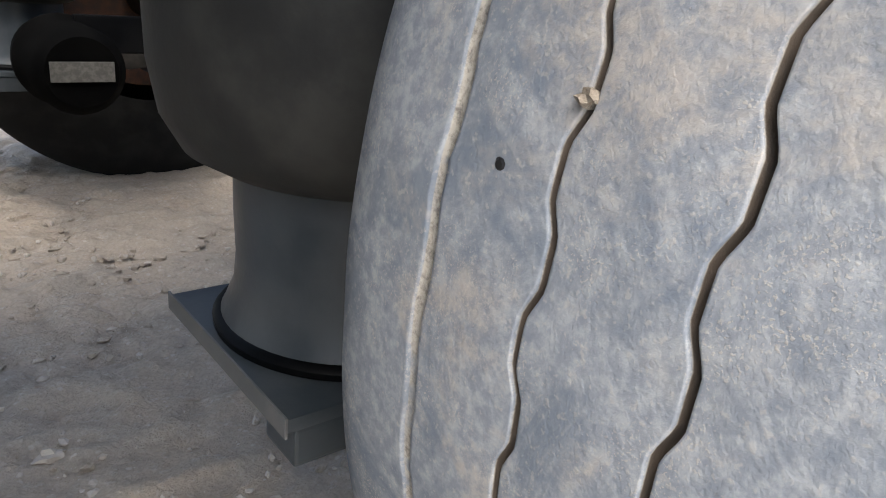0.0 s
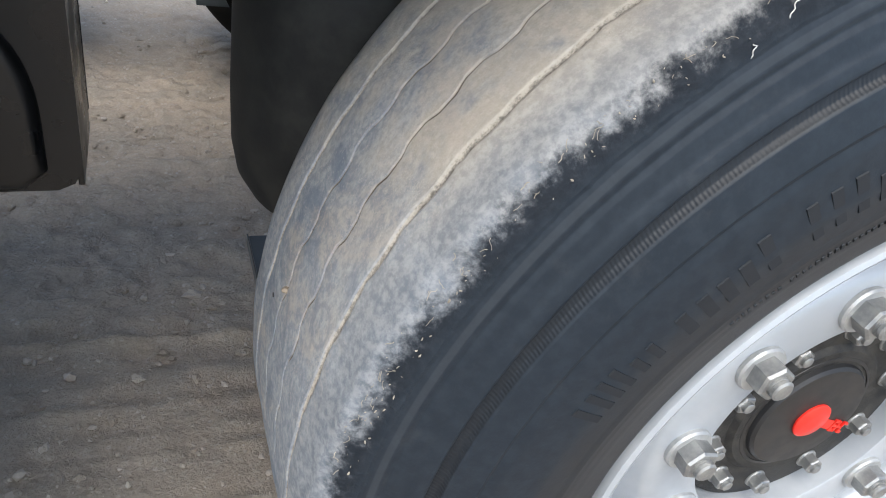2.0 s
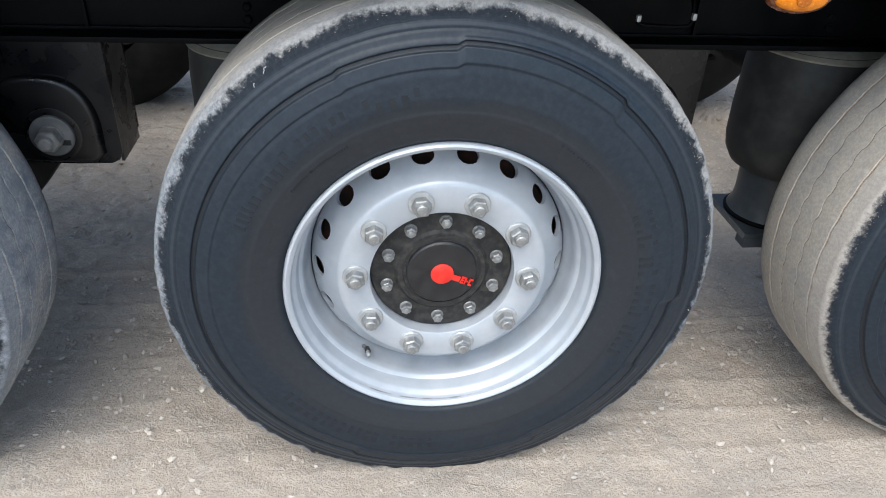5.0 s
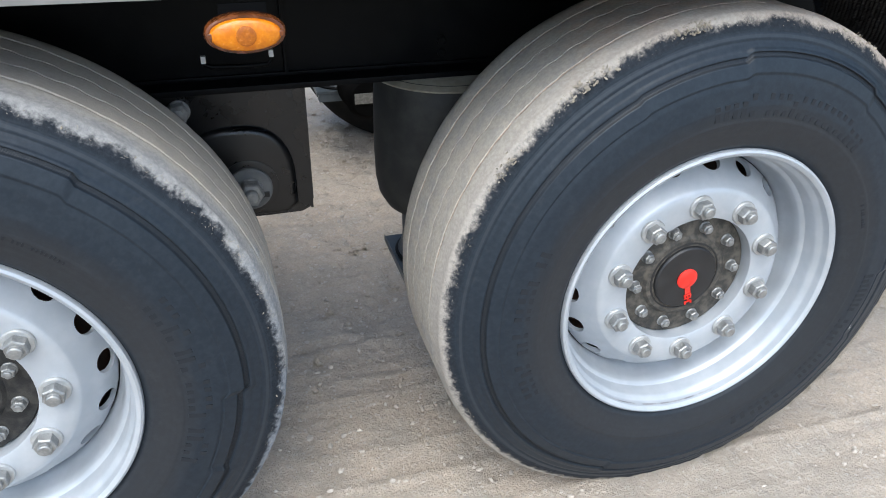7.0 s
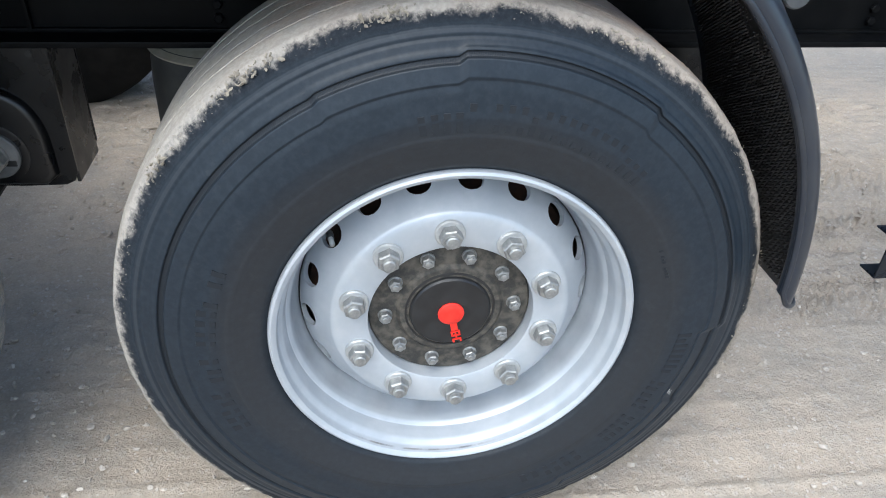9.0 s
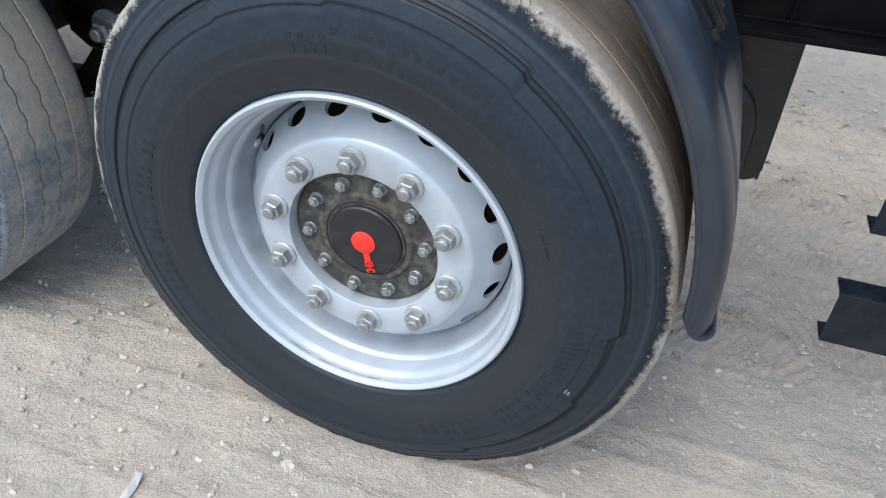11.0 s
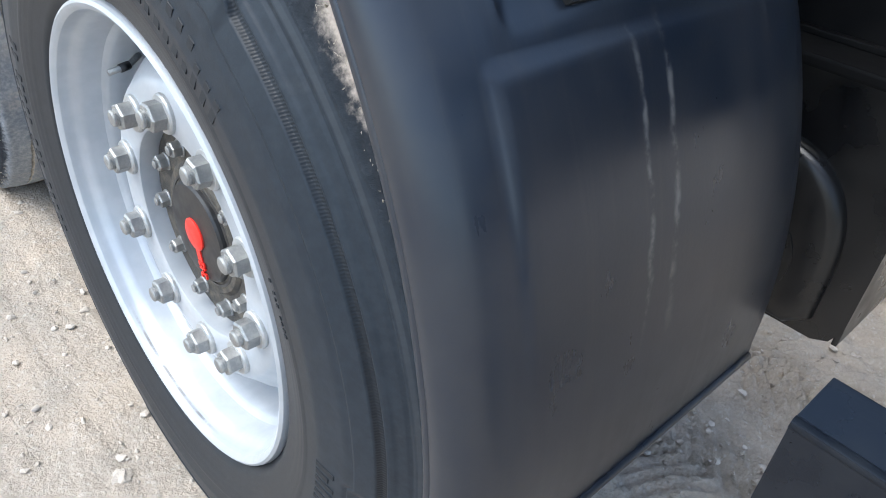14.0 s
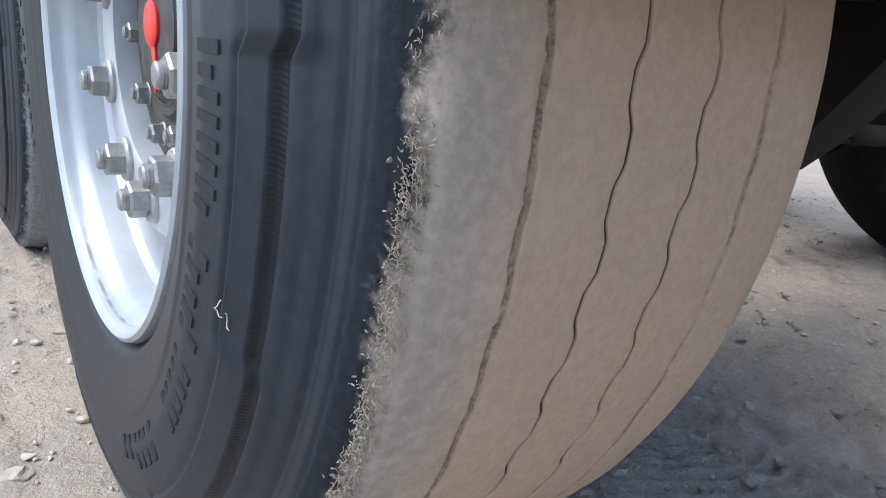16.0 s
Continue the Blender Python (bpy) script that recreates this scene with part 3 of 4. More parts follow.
def tyre_mesh(name, seed, segs=1080, fine=True, outer_groove=0.0034, inner_groove=0.0017, bite=1.0):
    """Wide trailer tyre, worn bald: side wall with rings and steps, chewed shoulder, four narrow grooves."""
    th = np.linspace(0, 2 * math.pi, segs, endpoint=False)[:, None]
    zig = 0.0024 * np.clip(1.7 * np.sin(60 * th), -1, 1)
    zig2 = 0.0024 * np.clip(1.7 * np.sin(60 * th + 1.9), -1, 1)
    signed = np.degrees((th + math.pi) % (2 * math.pi) - math.pi)
    jog, level = -0.003 + 0 * th, -0.003
    for at, shift in LINE:
        jog = jog + (shift - level) * np.clip((signed - at + 0.7) / 1.4, 0, 1)
        level = shift
    # outer side wall, from the bead outwards
    rr = (np.r_[0.283, 0.288, np.linspace(0.2935, 0.424, 40), np.linspace(0.426, 0.4445, 12), np.linspace(0.4460, 0.472, 25), np.linspace(0.474, 0.502, 16)] if fine else np.r_[0.283, 0.288, np.linspace(0.2935, 0.502, 14)])[None]
    face = np.interp(rr, SIDE_R, SIDE_Y)
    near = np.exp(-(((rr - 0.447) / 0.027) ** 4))
    r = rr + jog * near
    if fine:
        ring = lambda c, w, d: d * np.exp(-(((rr - c) / w) ** 4))
        face = face - ring(0.308, 0.003, 0.0015) - ring(0.357, 0.0014, 0.0012) - ring(0.336, 0.0012, 0.0006)
        face = face + 0.0046 * np.exp(-(((rr - 0.458) / 0.0044) ** 10)) - ring(0.468, 0.004, 0.001) + ring(0.486, 0.002, 0.0013)
        step = np.clip((rr - 0.429) / 0.002, 0, 1)
        face = face - 0.0026 * step * np.clip(1 - (rr - 0.452) / 0.02, 0, 1)
    y = face + 0 * th
    # tread columns
    cols = [(0.0085, 0.5150), (0.0135, 0.5215), (0.0185, 0.5275), (0.025, 0.5285), (0.032, 0.5300), (0.040, 0.5313), (0.048, 0.5322), (0.054, TREAD_R)]
    tr, ty = [np.full((segs, 1), a) for _, a in cols], [np.full((segs, 1), a) for a, _ in cols]
    grooves = ((0.0625, outer_groove, 0.0020, 0.30), (0.118, inner_groove, 0.0068, 1.0), (0.173, inner_groove, 0.0068, 1.0), (0.226, 0.0030, 0.0016, 0.30))
    for k, (c, w, d, z) in enumerate(grooves):
        off = (zig if k % 2 else zig2) * z
        for dy, deep in ((-1.6 * w, 0), (-1.12 * w, 0.00005), (-w, 0.0005), (-0.85 * w, d), (0.85 * w, d), (w, 0.0005), (1.12 * w, 0.00005), (1.6 * w, 0)):
            ty.append(c + off + dy)
            tr.append(np.full((segs, 1), TREAD_R - deep if fine else TREAD_R))
        if k < 3:
            ty.append(np.full((segs, 1), (c + grooves[k + 1][0]) / 2)), tr.append(np.full((segs, 1), TREAD_R + 0.0005))
    for a, b in ((0.258, 0.5325), (0.272, 0.531), (0.286, 0.527), (0.298, 0.515), (0.306, 0.507), (0.318, 0.492), (0.335, 0.46), (0.348, 0.42), (0.352, 0.38), (0.342, 0.33), (0.325, 0.288)):
        ty.append(np.full((segs, 1), a)), tr.append(np.full((segs, 1), b))
    r, y = np.hstack([r + 0 * th, *tr]), np.hstack([y, *ty])
    if fine:
        u, v = th / (2 * math.pi), y
        torn = np.exp(-(((r - 0.518) / 0.009) ** 2)) * (y < 0.05)
        chew = 0.007 * soft_noise(u * 140 + 0 * v, v * 60, seed + 1, 140) + 0.006 * soft_noise(u * 250 + 0 * v, v * 160, seed + 2, 250)
        r = r + bite * torn * (chew - 0.0015)
        y = y + bite * torn * 0.9 * (0.008 * soft_noise(u * 200 + 0 * v, r * 120, seed + 3, 200))
        clog = 0.0024 * soft_noise(u * 700 + 0 * v, v * 300, seed + 8, 233) * (np.abs(y - 0.0625) < 0.003) + 0.0022 * soft_noise(u * 600 + 0 * v, v * 300, seed + 9, 200) * (np.abs(y - 0.226) < 0.0025)
        r = r + clog
        wear = 0.0012 * soft_noise(u * 90 + 0 * v, v * 40, seed + 5, 90)
        r = r + wear * (y > 0.035) * (r > 0.51)
    pts = np.stack([r * np.cos(th), y, r * np.sin(th)], -1)
    return grid_mesh(name, pts, closed_u=True)


def side_height(r):
    return float(np.interp(r, SIDE_R, SIDE_Y))


def raised_bars(middle, sweep, r0, r1, seed, count):
    """A row of raised marks along an arc of the side wall, each of one or two upright bars, as tall as the moulded lettering."""
    rng = random.Random(seed)
    pitch = sweep / count
    marks = []

    def block(bm, a_from, a_to, lo, hi):
        rows = []
        for k in range(4):
            a = radians(a_from + (a_to - a_from) * k / 3)
            rows.append([bm.verts.new((rad * math.cos(a), side_height(rad) + up, rad * math.sin(a))) for rad, up in ((lo, 0.0004), (lo + 0.0006, -0.0011), (hi - 0.0006, -0.0011), (hi, 0.0004))])
        for p, q in zip(rows, rows[1:]):
            for i in range(3):
                bm.faces.new((p[i], p[i + 1], q[i + 1], q[i]))
        bm.faces.new(rows[0]), bm.faces.new(rows[-1])

    for k in range(count):
        bm = bmesh.new()
        start = middle + sweep / 2 - pitch * k
        wide = pitch * rng.uniform(0.68, 0.80)
        stem = wide * rng.uniform(0.30, 0.36)
        top = r1 if rng.random() < 0.45 else r1 - 0.28 * (r1 - r0)
        block(bm, start, start - stem, r0, r1 if rng.random() < 0.5 else top)
        if rng.random() < 0.75:
            block(bm, start - wide + stem, start - wide, r0, top)
        bmesh.ops.recalc_face_normals(bm, faces=bm.faces)
        marks.append(bm)
    return marks


def scraps(name, seed, n, r_span, y_span, size_span, shape, patchy, arc=(0.0, 360.0)):
    """Many small torn bits of rubber round the shoulder: crumbs or long slivers."""
    rng = np.random.default_rng(seed)
    ico = bmesh.new()
    bmesh.ops.create_icosphere(ico, subdivisions=1, radius=1)
    base = np.array([v.co[:] for v in ico.verts])
    tri = np.array([[v.index for v in f.verts] for f in ico.faces])
    ico.free()
    a = np.radians(rng.uniform(*arc, n)) if arc[1] - arc[0] > 100 else np.radians(rng.normal(sum(arc) / 2, (arc[1] - arc[0]) / 4, n))
    a = a[soft_noise(a * 12, a * 0, seed) + rng.uniform(-0.3, 0.3, n) > patchy]
    n = len(a)
    size = rng.uniform(*size_span, n) * (1 + 1.2 * (rng.random(n) > 0.93))
    bits = base[None] * np.array(shape) * rng.uniform(0.7, 1.3, (n, len(base), 1))
    q, _ = np.linalg.qr(rng.normal(size=(n, 3, 3)))
    bits = np.einsum("nij,nvj->nvi", q, bits) * size[:, None, None]
    lie = rng.random(n)
    r, y = r_span[0] + lie * (r_span[1] - r_span[0]), y_span[0] + np.clip(lie + rng.normal(0, 0.2, n), 0, 1) * (y_span[1] - y_span[0])
    bits += np.stack([r * np.cos(a), y, r * np.sin(a)], -1)[:, None]
    mesh = bpy.data.meshes.new(name)
    mesh.from_pydata(bits.reshape(-1, 3).tolist(), [], (tri[None] + (np.arange(n) * len(base))[:, None, None]).reshape(-1, 3).tolist())
    return mesh


def rim_disc(n=18, start=0.0):
    """Wheel disc: flat bolting face, sloped outer part with round hand holes."""
    bm = bmesh.new()
    prof = [(0.206, 0.0420), (0.2512, 0.0980)]
    slope = math.hypot(prof[1][0] - prof[0][0], prof[1][1] - prof[0][1])

    def place(a, s, inset=0.0):
        f = (s + 1) / 2
        r, y = prof[0][0] + f * (prof[1][0] - prof[0][0]), prof[0][1] + f * (prof[1][1] - prof[0][1])
        bulge = 0.004 * (1 - s * s) - inset
        r, y = r + bulge * 0.75, y - bulge * 0.66
        return (r * math.cos(a), y, r * math.sin(a))

    half = math.pi / n
    width = 0.2275 * half
    ru, rv = 0.0205 / width, 0.0205 / (slope / 2)
    edge = [(-1 + k / 2, -1) for k in range(4)] + [(1, -1 + k / 2) for k in range(4)] + [(1 - k / 2, 1) for k in range(4)] + [(-1, 1 - k / 2) for k in range(4)]
    for i in range(n):
        c = start + 2 * half * i
        outer = [bm.verts.new(place(c + u * half, v)) for u, v in edge]
        hole, back = [], []
        for u, v in edge:
            t = math.atan2(v, u)
            hole.append(bm.verts.new(place(c + ru * math.cos(t) * half, rv * math.sin(t) + 0.38)))
            back.append(bm.verts.new(place(c + ru * math.cos(t) * half, rv * math.sin(t) + 0.38, 0.009)))
        for k in range(16):
            j = (k + 1) % 16
            bm.faces.new((outer[k], outer[j], hole[j], hole[k]))
            bm.faces.new((hole[k], hole[j], back[j], back[k]))
    ring_n = n * 4
    rows = [(0.206, 0.0420), (0.2035, 0.0380), (0.199, 0.0345), (0.192, 0.0325), (0.185, 0.032), (0.1425, 0.032), (0.1405, 0.0335), (0.1400, 0.038), (0.1400, 0.075)]
    outer_rows = [(0.2512, 0.0980), (0.2526, 0.106), (0.2530, 0.115), (0.2533, 0.14)]
    for rows_ in (rows, outer_rows):
        rings = []
        for r, y in rows_:
            rings.append([bm.verts.new((r * math.cos(start - half + 2 * math.pi * k / ring_n), y, r * math.sin(start - half + 2 * math.pi * k / ring_n))) for k in range(ring_n)])
        for a, b in zip(rings, rings[1:]):
            for k in range(ring_n):
                bm.faces.new((a[k], a[(k + 1) % ring_n], b[(k + 1) % ring_n], b[k]))
    bmesh.ops.remove_doubles(bm, verts=bm.verts, dist=0.0012)
    bmesh.ops.recalc_face_normals(bm, faces=bm.faces)
    return bm


def hex_bolt(across, height, stud_r, stud_h, washer_r=0.0, washer_h=0.0):
    """Nut with chamfers, washer behind and stud end in front, pointing along -y from y = 0."""
    prof, hexes = [], across / 2 / math.cos(math.pi / 6)
    bm = bmesh.new()
    y = 0.0
    if washer_r:
        b, rings = lathe([(0.004, 0), (washer_r, 0), (washer_r, -washer_h * 0.6), (washer_r * 0.93, -washer_h), (0.004, -washer_h)], 28)
        tmp = bpy.data.meshes.new("tmp")
        b.to_mesh(tmp)
        b.free()
        bm.from_mesh(tmp)
        bpy.data.meshes.remove(tmp)
        y = -washer_h
    rows = [(hexes, y), (hexes, y - height * 0.86), (hexes * 0.88, y - height)]
    b, rings = lathe(rows, 6, start=0.3)
    b.faces.new(rings[-1])
    tmp = bpy.data.meshes.new("tmp")
    b.to_mesh(tmp)
    b.free()
    bm.from_mesh(tmp)
    bpy.data.meshes.remove(tmp)
    y2 = y - height
    b, rings = lathe([(stud_r, y2 + 0.001), (stud_r, y2 - stud_h * 0.8), (stud_r * 0.8, y2 - stud_h)], 16)
    b.faces.new(rings[-1])
    tmp = bpy.data.meshes.new("tmp")
    b.to_mesh(tmp)
    b.free()
    bm.from_mesh(tmp)
    bpy.data.meshes.remove(tmp)
    bmesh.ops.recalc_face_normals(bm, faces=bm.faces)
    return bm


def shared(bm, name, angle=30):
    mesh = bpy.data.meshes.new(name)
    bm.normal_update()
    for e in bm.edges:
        if len(e.link_faces) == 2 and e.calc_face_angle(0) > radians(angle):
            e.smooth = False
    bm.to_mesh(mesh)
    bm.free()
    return mesh


TYRES = {RUBBER: tyre_mesh("tyre", 3), RUBBER_TAN: tyre_mesh("tyre", 31, outer_groove=0.0026, inner_groove=0.0014, bite=0.55)}
TYRE_FAR = tyre_mesh("tyre_far", 4, 96, False)
nut_rows, nut_rings = lathe([(0.0185, -0.0058), (0.0185, -0.0215), (0.0163, -0.0240), (0.0112, -0.0240)], 6, start=0.3)
NUT = shared(nut_rows, "wheel_nut")
NUT_WASHER = shared(solid_lathe([(0.0245, 0.0), (0.0245, -0.0036), (0.0228, -0.0060), (0.0120, -0.0060)], 28), "washer")
NUT_STUD = shared(solid_lathe([(0.0110, -0.0200), (0.0110, -0.0262), (0.0104, -0.0266), (0.0110, -0.0272), (0.0108, -0.0304), (0.0088, -0.0320)], 18), "stud_end")
HUB_BOLT = shared(hex_bolt(0.019, 0.012, 0.0062, 0.004, 0.0125, 0.003), "hub_bolt")
DISC = shared(rim_disc(), "disc", 40)
SLIVERS = scraps("torn_rubber_edge", 7, 1600, (0.508, 0.522), (0.004, 0.019), (0.0004, 0.0010), (1.5, 0.7, 0.5), 0.0)
rim_prof = [(0.2535, 0.240), (0.2537, 0.120), (0.2553, 0.101), (0.2596, 0.093), (0.2633, 0.083), (0.2651, 0.066), (0.2665, 0.0515), (0.2688, 0.0465), (0.2736, 0.0415), (0.2748, 0.036), (0.2764, 0.018), (0.2785, 0.0095), (0.2828, 0.0050), (0.2846, 0.0000)]
rim_prof += [(0.2848, -0.006), (0.2859, -0.0118), (0.2897, -0.0160), (0.2937, -0.0178), (0.2976, -0.0155), (0.2997, -0.0090), (0.2980, 0.0010), (0.2911, 0.0040)]
rim_bm, _ = lathe(rim_prof, 144)
RIM_MESH = shared(rim_bm, "rim", 30)


def spin(phase):
    return (0, -radians(phase), 0)


def make_wheel(x, nuts, cap, valve, tyre_turn, words, label, holes=0.0, rubber=RUBBER, iron=DARK_CAST):
    wheel = empty("trailer_wheel", (x, 0, HUB_Z), label, "wheel", "near side trailer wheels")
    tyre = link("tyre", TYRES[rubber], rubber, wheel, "bald dusty tyre with chewed outer shoulder", rot=spin(tyre_turn))
    tagged(link("torn_rubber_edge", SLIVERS, GUM, tyre, "pale torn slivers of rubber", smooth=False), kind="stuff")
    for k, (mid, sweep, r0, r1, count) in enumerate(words):
        for mark in raised_bars(mid - tyre_turn, sweep, r0, r1, 20 + k, count):
            part("moulded_mark", mark, LETTERING, tyre)
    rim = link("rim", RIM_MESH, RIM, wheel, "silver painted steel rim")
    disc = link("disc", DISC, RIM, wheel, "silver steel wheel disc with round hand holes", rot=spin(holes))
    disc.data = DISC
    for k in range(10):
        a = radians(nuts + 36 * k)
        nut = link("wheel_nut", NUT, ZINC, wheel, loc=(0.1675 * math.cos(a), 0.032, 0.1675 * math.sin(a)), rot=spin(17 * k))
        link("washer", NUT_WASHER, PALE_ZINC, nut, "pale dusty washer")
        link("stud_end", NUT_STUD, ZINC, nut)
    # hub face with its bolts, cap and red mark
    hub = part("hub", solid_lathe([(0.1395, 0.10), (0.1395, 0.062), (0.137, 0.058), (0.122, 0.056), (0.092, 0.055), (0.086, 0.050), (0.060, 0.050)], 72), iron, wheel, "dark cast iron hub face", angle=30)
    for k in range(10):
        a = radians(nuts + 18 + 36 * k)
        link("hub_bolt", HUB_BOLT, ZINC, hub, loc=(0.1105 * math.cos(a), 0.0560, 0.1105 * math.sin(a)), rot=spin(23 * k))
    hubcap = part("hub_cap", solid_lathe([(0.0795, 0.062), (0.0795, 0.0525), (0.0775, 0.0495), (0.0740, 0.0490), (0.0728, 0.0520), (0.0705, 0.0520), (0.0690, 0.0455), (0.0660, 0.0425), (0.0300, 0.0400), (0.0260, 0.0405)], 64), CAP, wheel, "black plastic hub cap with red centre", angle=30)
    part("red_button", solid_lathe([(0.0225, 0.042), (0.0225, 0.0385), (0.0200, 0.0368), (0.0060, 0.0362)], 36), RED, hubcap, "bright red round mark", angle=40)
    bm = bmesh.new()
    box(bm, (0.020, 0.0385, -0.006), (0.038, 0.0405, 0.006), 0.0006)
    for k in range(3):
        for lo, hi in ((-0.008, -0.0045), (-0.0015, 0.0015), (0.0045, 0.008)):
            if (k + int(lo * 1000)) % 4 != 1:
                box(bm, (0.040 + 0.0085 * k, 0.0385, lo), (0.0472 + 0.0085 * k, 0.0412, hi), 0.0004)
        box(bm, (0.0402 + 0.0085 * k, 0.0386, -0.008), (0.0424 + 0.0085 * k, 0.0413, 0.008), 0.0004)
    part("red_mark", bm, RED, hubcap, "raised red bars", rot=spin(cap))
    # valve
    a = radians(valve)
    c, s = math.cos(a), math.sin(a)
    stem = [(0.262 * c, 0.085, 0.262 * s), (0.250 * c, 0.066, 0.250 * s), (0.244 * c, 0.036, 0.244 * s)]
    v = part("valve", tube(stem, 0.0042), ZINC, wheel, "metal tyre valve", smooth=True)
    part("valve_cap", tube([stem[1], ((stem[1][0] + stem[2][0]) / 2, 0.052, (stem[1][2] + stem[2][2]) / 2)], 0.0058), CAP, v, smooth=True)
    # brake drum seen through the holes
    part("brake_drum", solid_lathe([(0.246, 0.36), (0.246, 0.145), (0.235, 0.125), (0.12, 0.12)], 48), RUST, wheel, "dark rusty brake drum", angle=30)
    return wheel


middle_wheel = make_wheel(0.0, -2.0, -21, 234, 44.5, [(130, 29, 0.374, 0.404, 6), (103, 18, 0.374, 0.406, 3), (152, 11, 0.378, 0.402, 3), (130, 22, 0.343, 0.349, 14), (-1, 54, 0.366, 0.404, 11), (52, 14, 0.348, 0.355, 7), (-118, 52, 0.374, 0.404, 9)], "silver steel trailer wheel with bald dusty tyre on sandy ground")
make_wheel(SPACING, -14.2, -77, 142, 47, [(73, 56, 0.366, 0.406, 11), (-32, 27, 0.374, 0.404, 6), (-60, 19, 0.374, 0.404, 3), (-9, 14, 0.380, 0.406, 4), (180, 50, 0.374, 0.404, 9), (22, 10, 0.346, 0.353, 5)], "silver steel trailer wheel with bald tyre beside the mudguard", 4, RUBBER_TAN, CAST)
make_wheel(-SPACING, 11, 30, 60, 131, [(60, 56, 0.366, 0.404, 11), (-100, 50, 0.374, 0.404, 9)], "silver trailer wheel with bald dusty grooved tyre", 7)


def fleck(wheel, x, y, z, seed):
    """A thin curl of torn pale rubber hanging on a side wall."""
    rng = random.Random(seed)
    pts = [(x, y, z)]
    for _ in range(7):
        px, py, pz = pts[-1]
        pts.append((px + rng.uniform(-0.0026, 0.0026), py - rng.uniform(-0.001, 0.001), pz - rng.uniform(0.0, 0.0032)))
    part("rubber_curl", tube(pts, 0.00035, 5), PAPER, wheel, "pale curl of torn rubber", smooth=True)


front_wheel = next(o for o in bpy.data.objects if o.name.startswith("trailer_wheel") and abs(o.location.x - SPACING) < 0.01)
for k, (lo, hi, count) in enumerate(((99, 107, 90), (118, 131, 90), (140, 149, 50), (60, 72, 40))):
    patch = scraps("torn_patch", 40 + k, count, (0.5135, 0.5275), (0.004, 0.021), (0.0010, 0.0026), (1.5, 0.9, 0.35), -2.0, (lo, hi))
    tagged(link("torn_patch", patch, GUM, front_wheel, "flaky pale patch of torn rubber", smooth=False), kind="stuff")
def fibres(name, seed, n, arc=(-180, 180), size=1.0):
    """Thin curled threads of rubber that hang on the torn shoulder."""
    rng = random.Random(seed)
    bm = bmesh.new()
    for _ in range(n):
        a = radians(rng.uniform(*arc))
        if arc[1] - arc[0] > 200 and noise.noise(Vector((math.cos(a) * 5, math.sin(a) * 5, seed))) < -0.12:
            continue
        r, y = rng.uniform(0.514, 0.526), rng.uniform(0.007, 0.019)
        p = Vector((r * math.cos(a), y - 0.001, r * math.sin(a)))
        d = Vector((-math.sin(a), rng.uniform(-0.5, 0.1), math.cos(a))) * rng.choice((-1, 1))
        line = [p.copy()]
        for _ in range(5):
            d = (d + Vector((rng.uniform(-1, 1), rng.uniform(-0.7, 0.5), rng.uniform(-1, 1))) * 0.8).normalized()
            p = p + d * rng.uniform(0.0008, 0.0019) * size
            line.append(p.copy())
        one = tube(line, rng.uniform(0.00018, 0.00034), 3)
        tmp = bpy.data.meshes.new("tmp")
        one.to_mesh(tmp)
        one.free()
        bm.from_mesh(tmp)
        bpy.data.meshes.remove(tmp)
    mesh = bpy.data.meshes.new(name)
    bm.to_mesh(mesh)
    bm.free()
    return mesh


tagged(link("torn_fibre", fibres("torn_fibre", 3, 900), GUM, front_wheel, "pale curled rubber threads", smooth=False), kind="stuff")
tagged(link("torn_fibre", fibres("torn_fibre", 12, 5200, (-75, -5), 0.5), GUM, front_wheel, "tan curled rubber threads", smooth=False), kind="stuff")
tagged(link("torn_fibre", fibres("torn_fibre", 17, 260, (-5, 14), 0.5), GUM, front_wheel, "few pale rubber threads", smooth=False), kind="stuff")
tagged(link("torn_fibre", fibres("torn_fibre", 8, 600), GUM, middle_wheel, "pale curled rubber threads", smooth=False), kind="stuff")
fleck(front_wheel, 0.397, -0.0278, -0.146, 1)
fleck(front_wheel, 0.402, -0.0268, -0.152, 4)
fleck(middle_wheel, -0.318, 0.003, 0.394, 2)
fleck(middle_wheel, -0.296, 0.006, 0.420, 3)
ob = link("stuck_pebble", stone_mesh("stuck_pebble", 0.0046, 4, 2), DIRT, middle_wheel, "pale pebble stuck in a groove", smooth=False)
ob.location = (-0.5205, 0.1715, 0.113)
part("tread_nick", solid_lathe([(0.0022, -0.0007), (0.0026, 0.0), (0.0016, 0.0006)], 9), CAP, middle_wheel, "small dark nick", loc=(-0.5262, 0.199, 0.0866), rot=(0, 0, math.pi / 2))


RIM_DARK = shared(lathe(rim_prof, 48)[0], "rim_dark", 30)


def make_far_wheel(x):
    wheel = empty("trailer_wheel", (x, 2.502, HUB_Z), "dark trailer wheel in the shade under the far side", "wheel", "far side trailer wheels")
    wheel.rotation_euler = (0, 0, math.pi)
    # tyre and rim share the darkened rubber, which stands in for shade
    link("tyre", TYRE_FAR, FAR_RUBBER, wheel, "worn tyre coloured dark for the far-side shade")
    link("rim", RIM_DARK, FAR_RUBBER, wheel, "rim coloured dark for the far-side shade")
    # drum made wide enough to stop light coming through the rim
    part("brake_drum", solid_lathe([(0.255, 0.27), (0.255, 0.16), (0.19, 0.145), (0.05, 0.14)], 40), RUST, wheel, angle=30)


for far_x in (-SPACING, 0.0, SPACING):
    make_far_wheel(far_x)

# ---- chassis and running gear ----
CH_LO, CH_HI = -2.5, 7.5


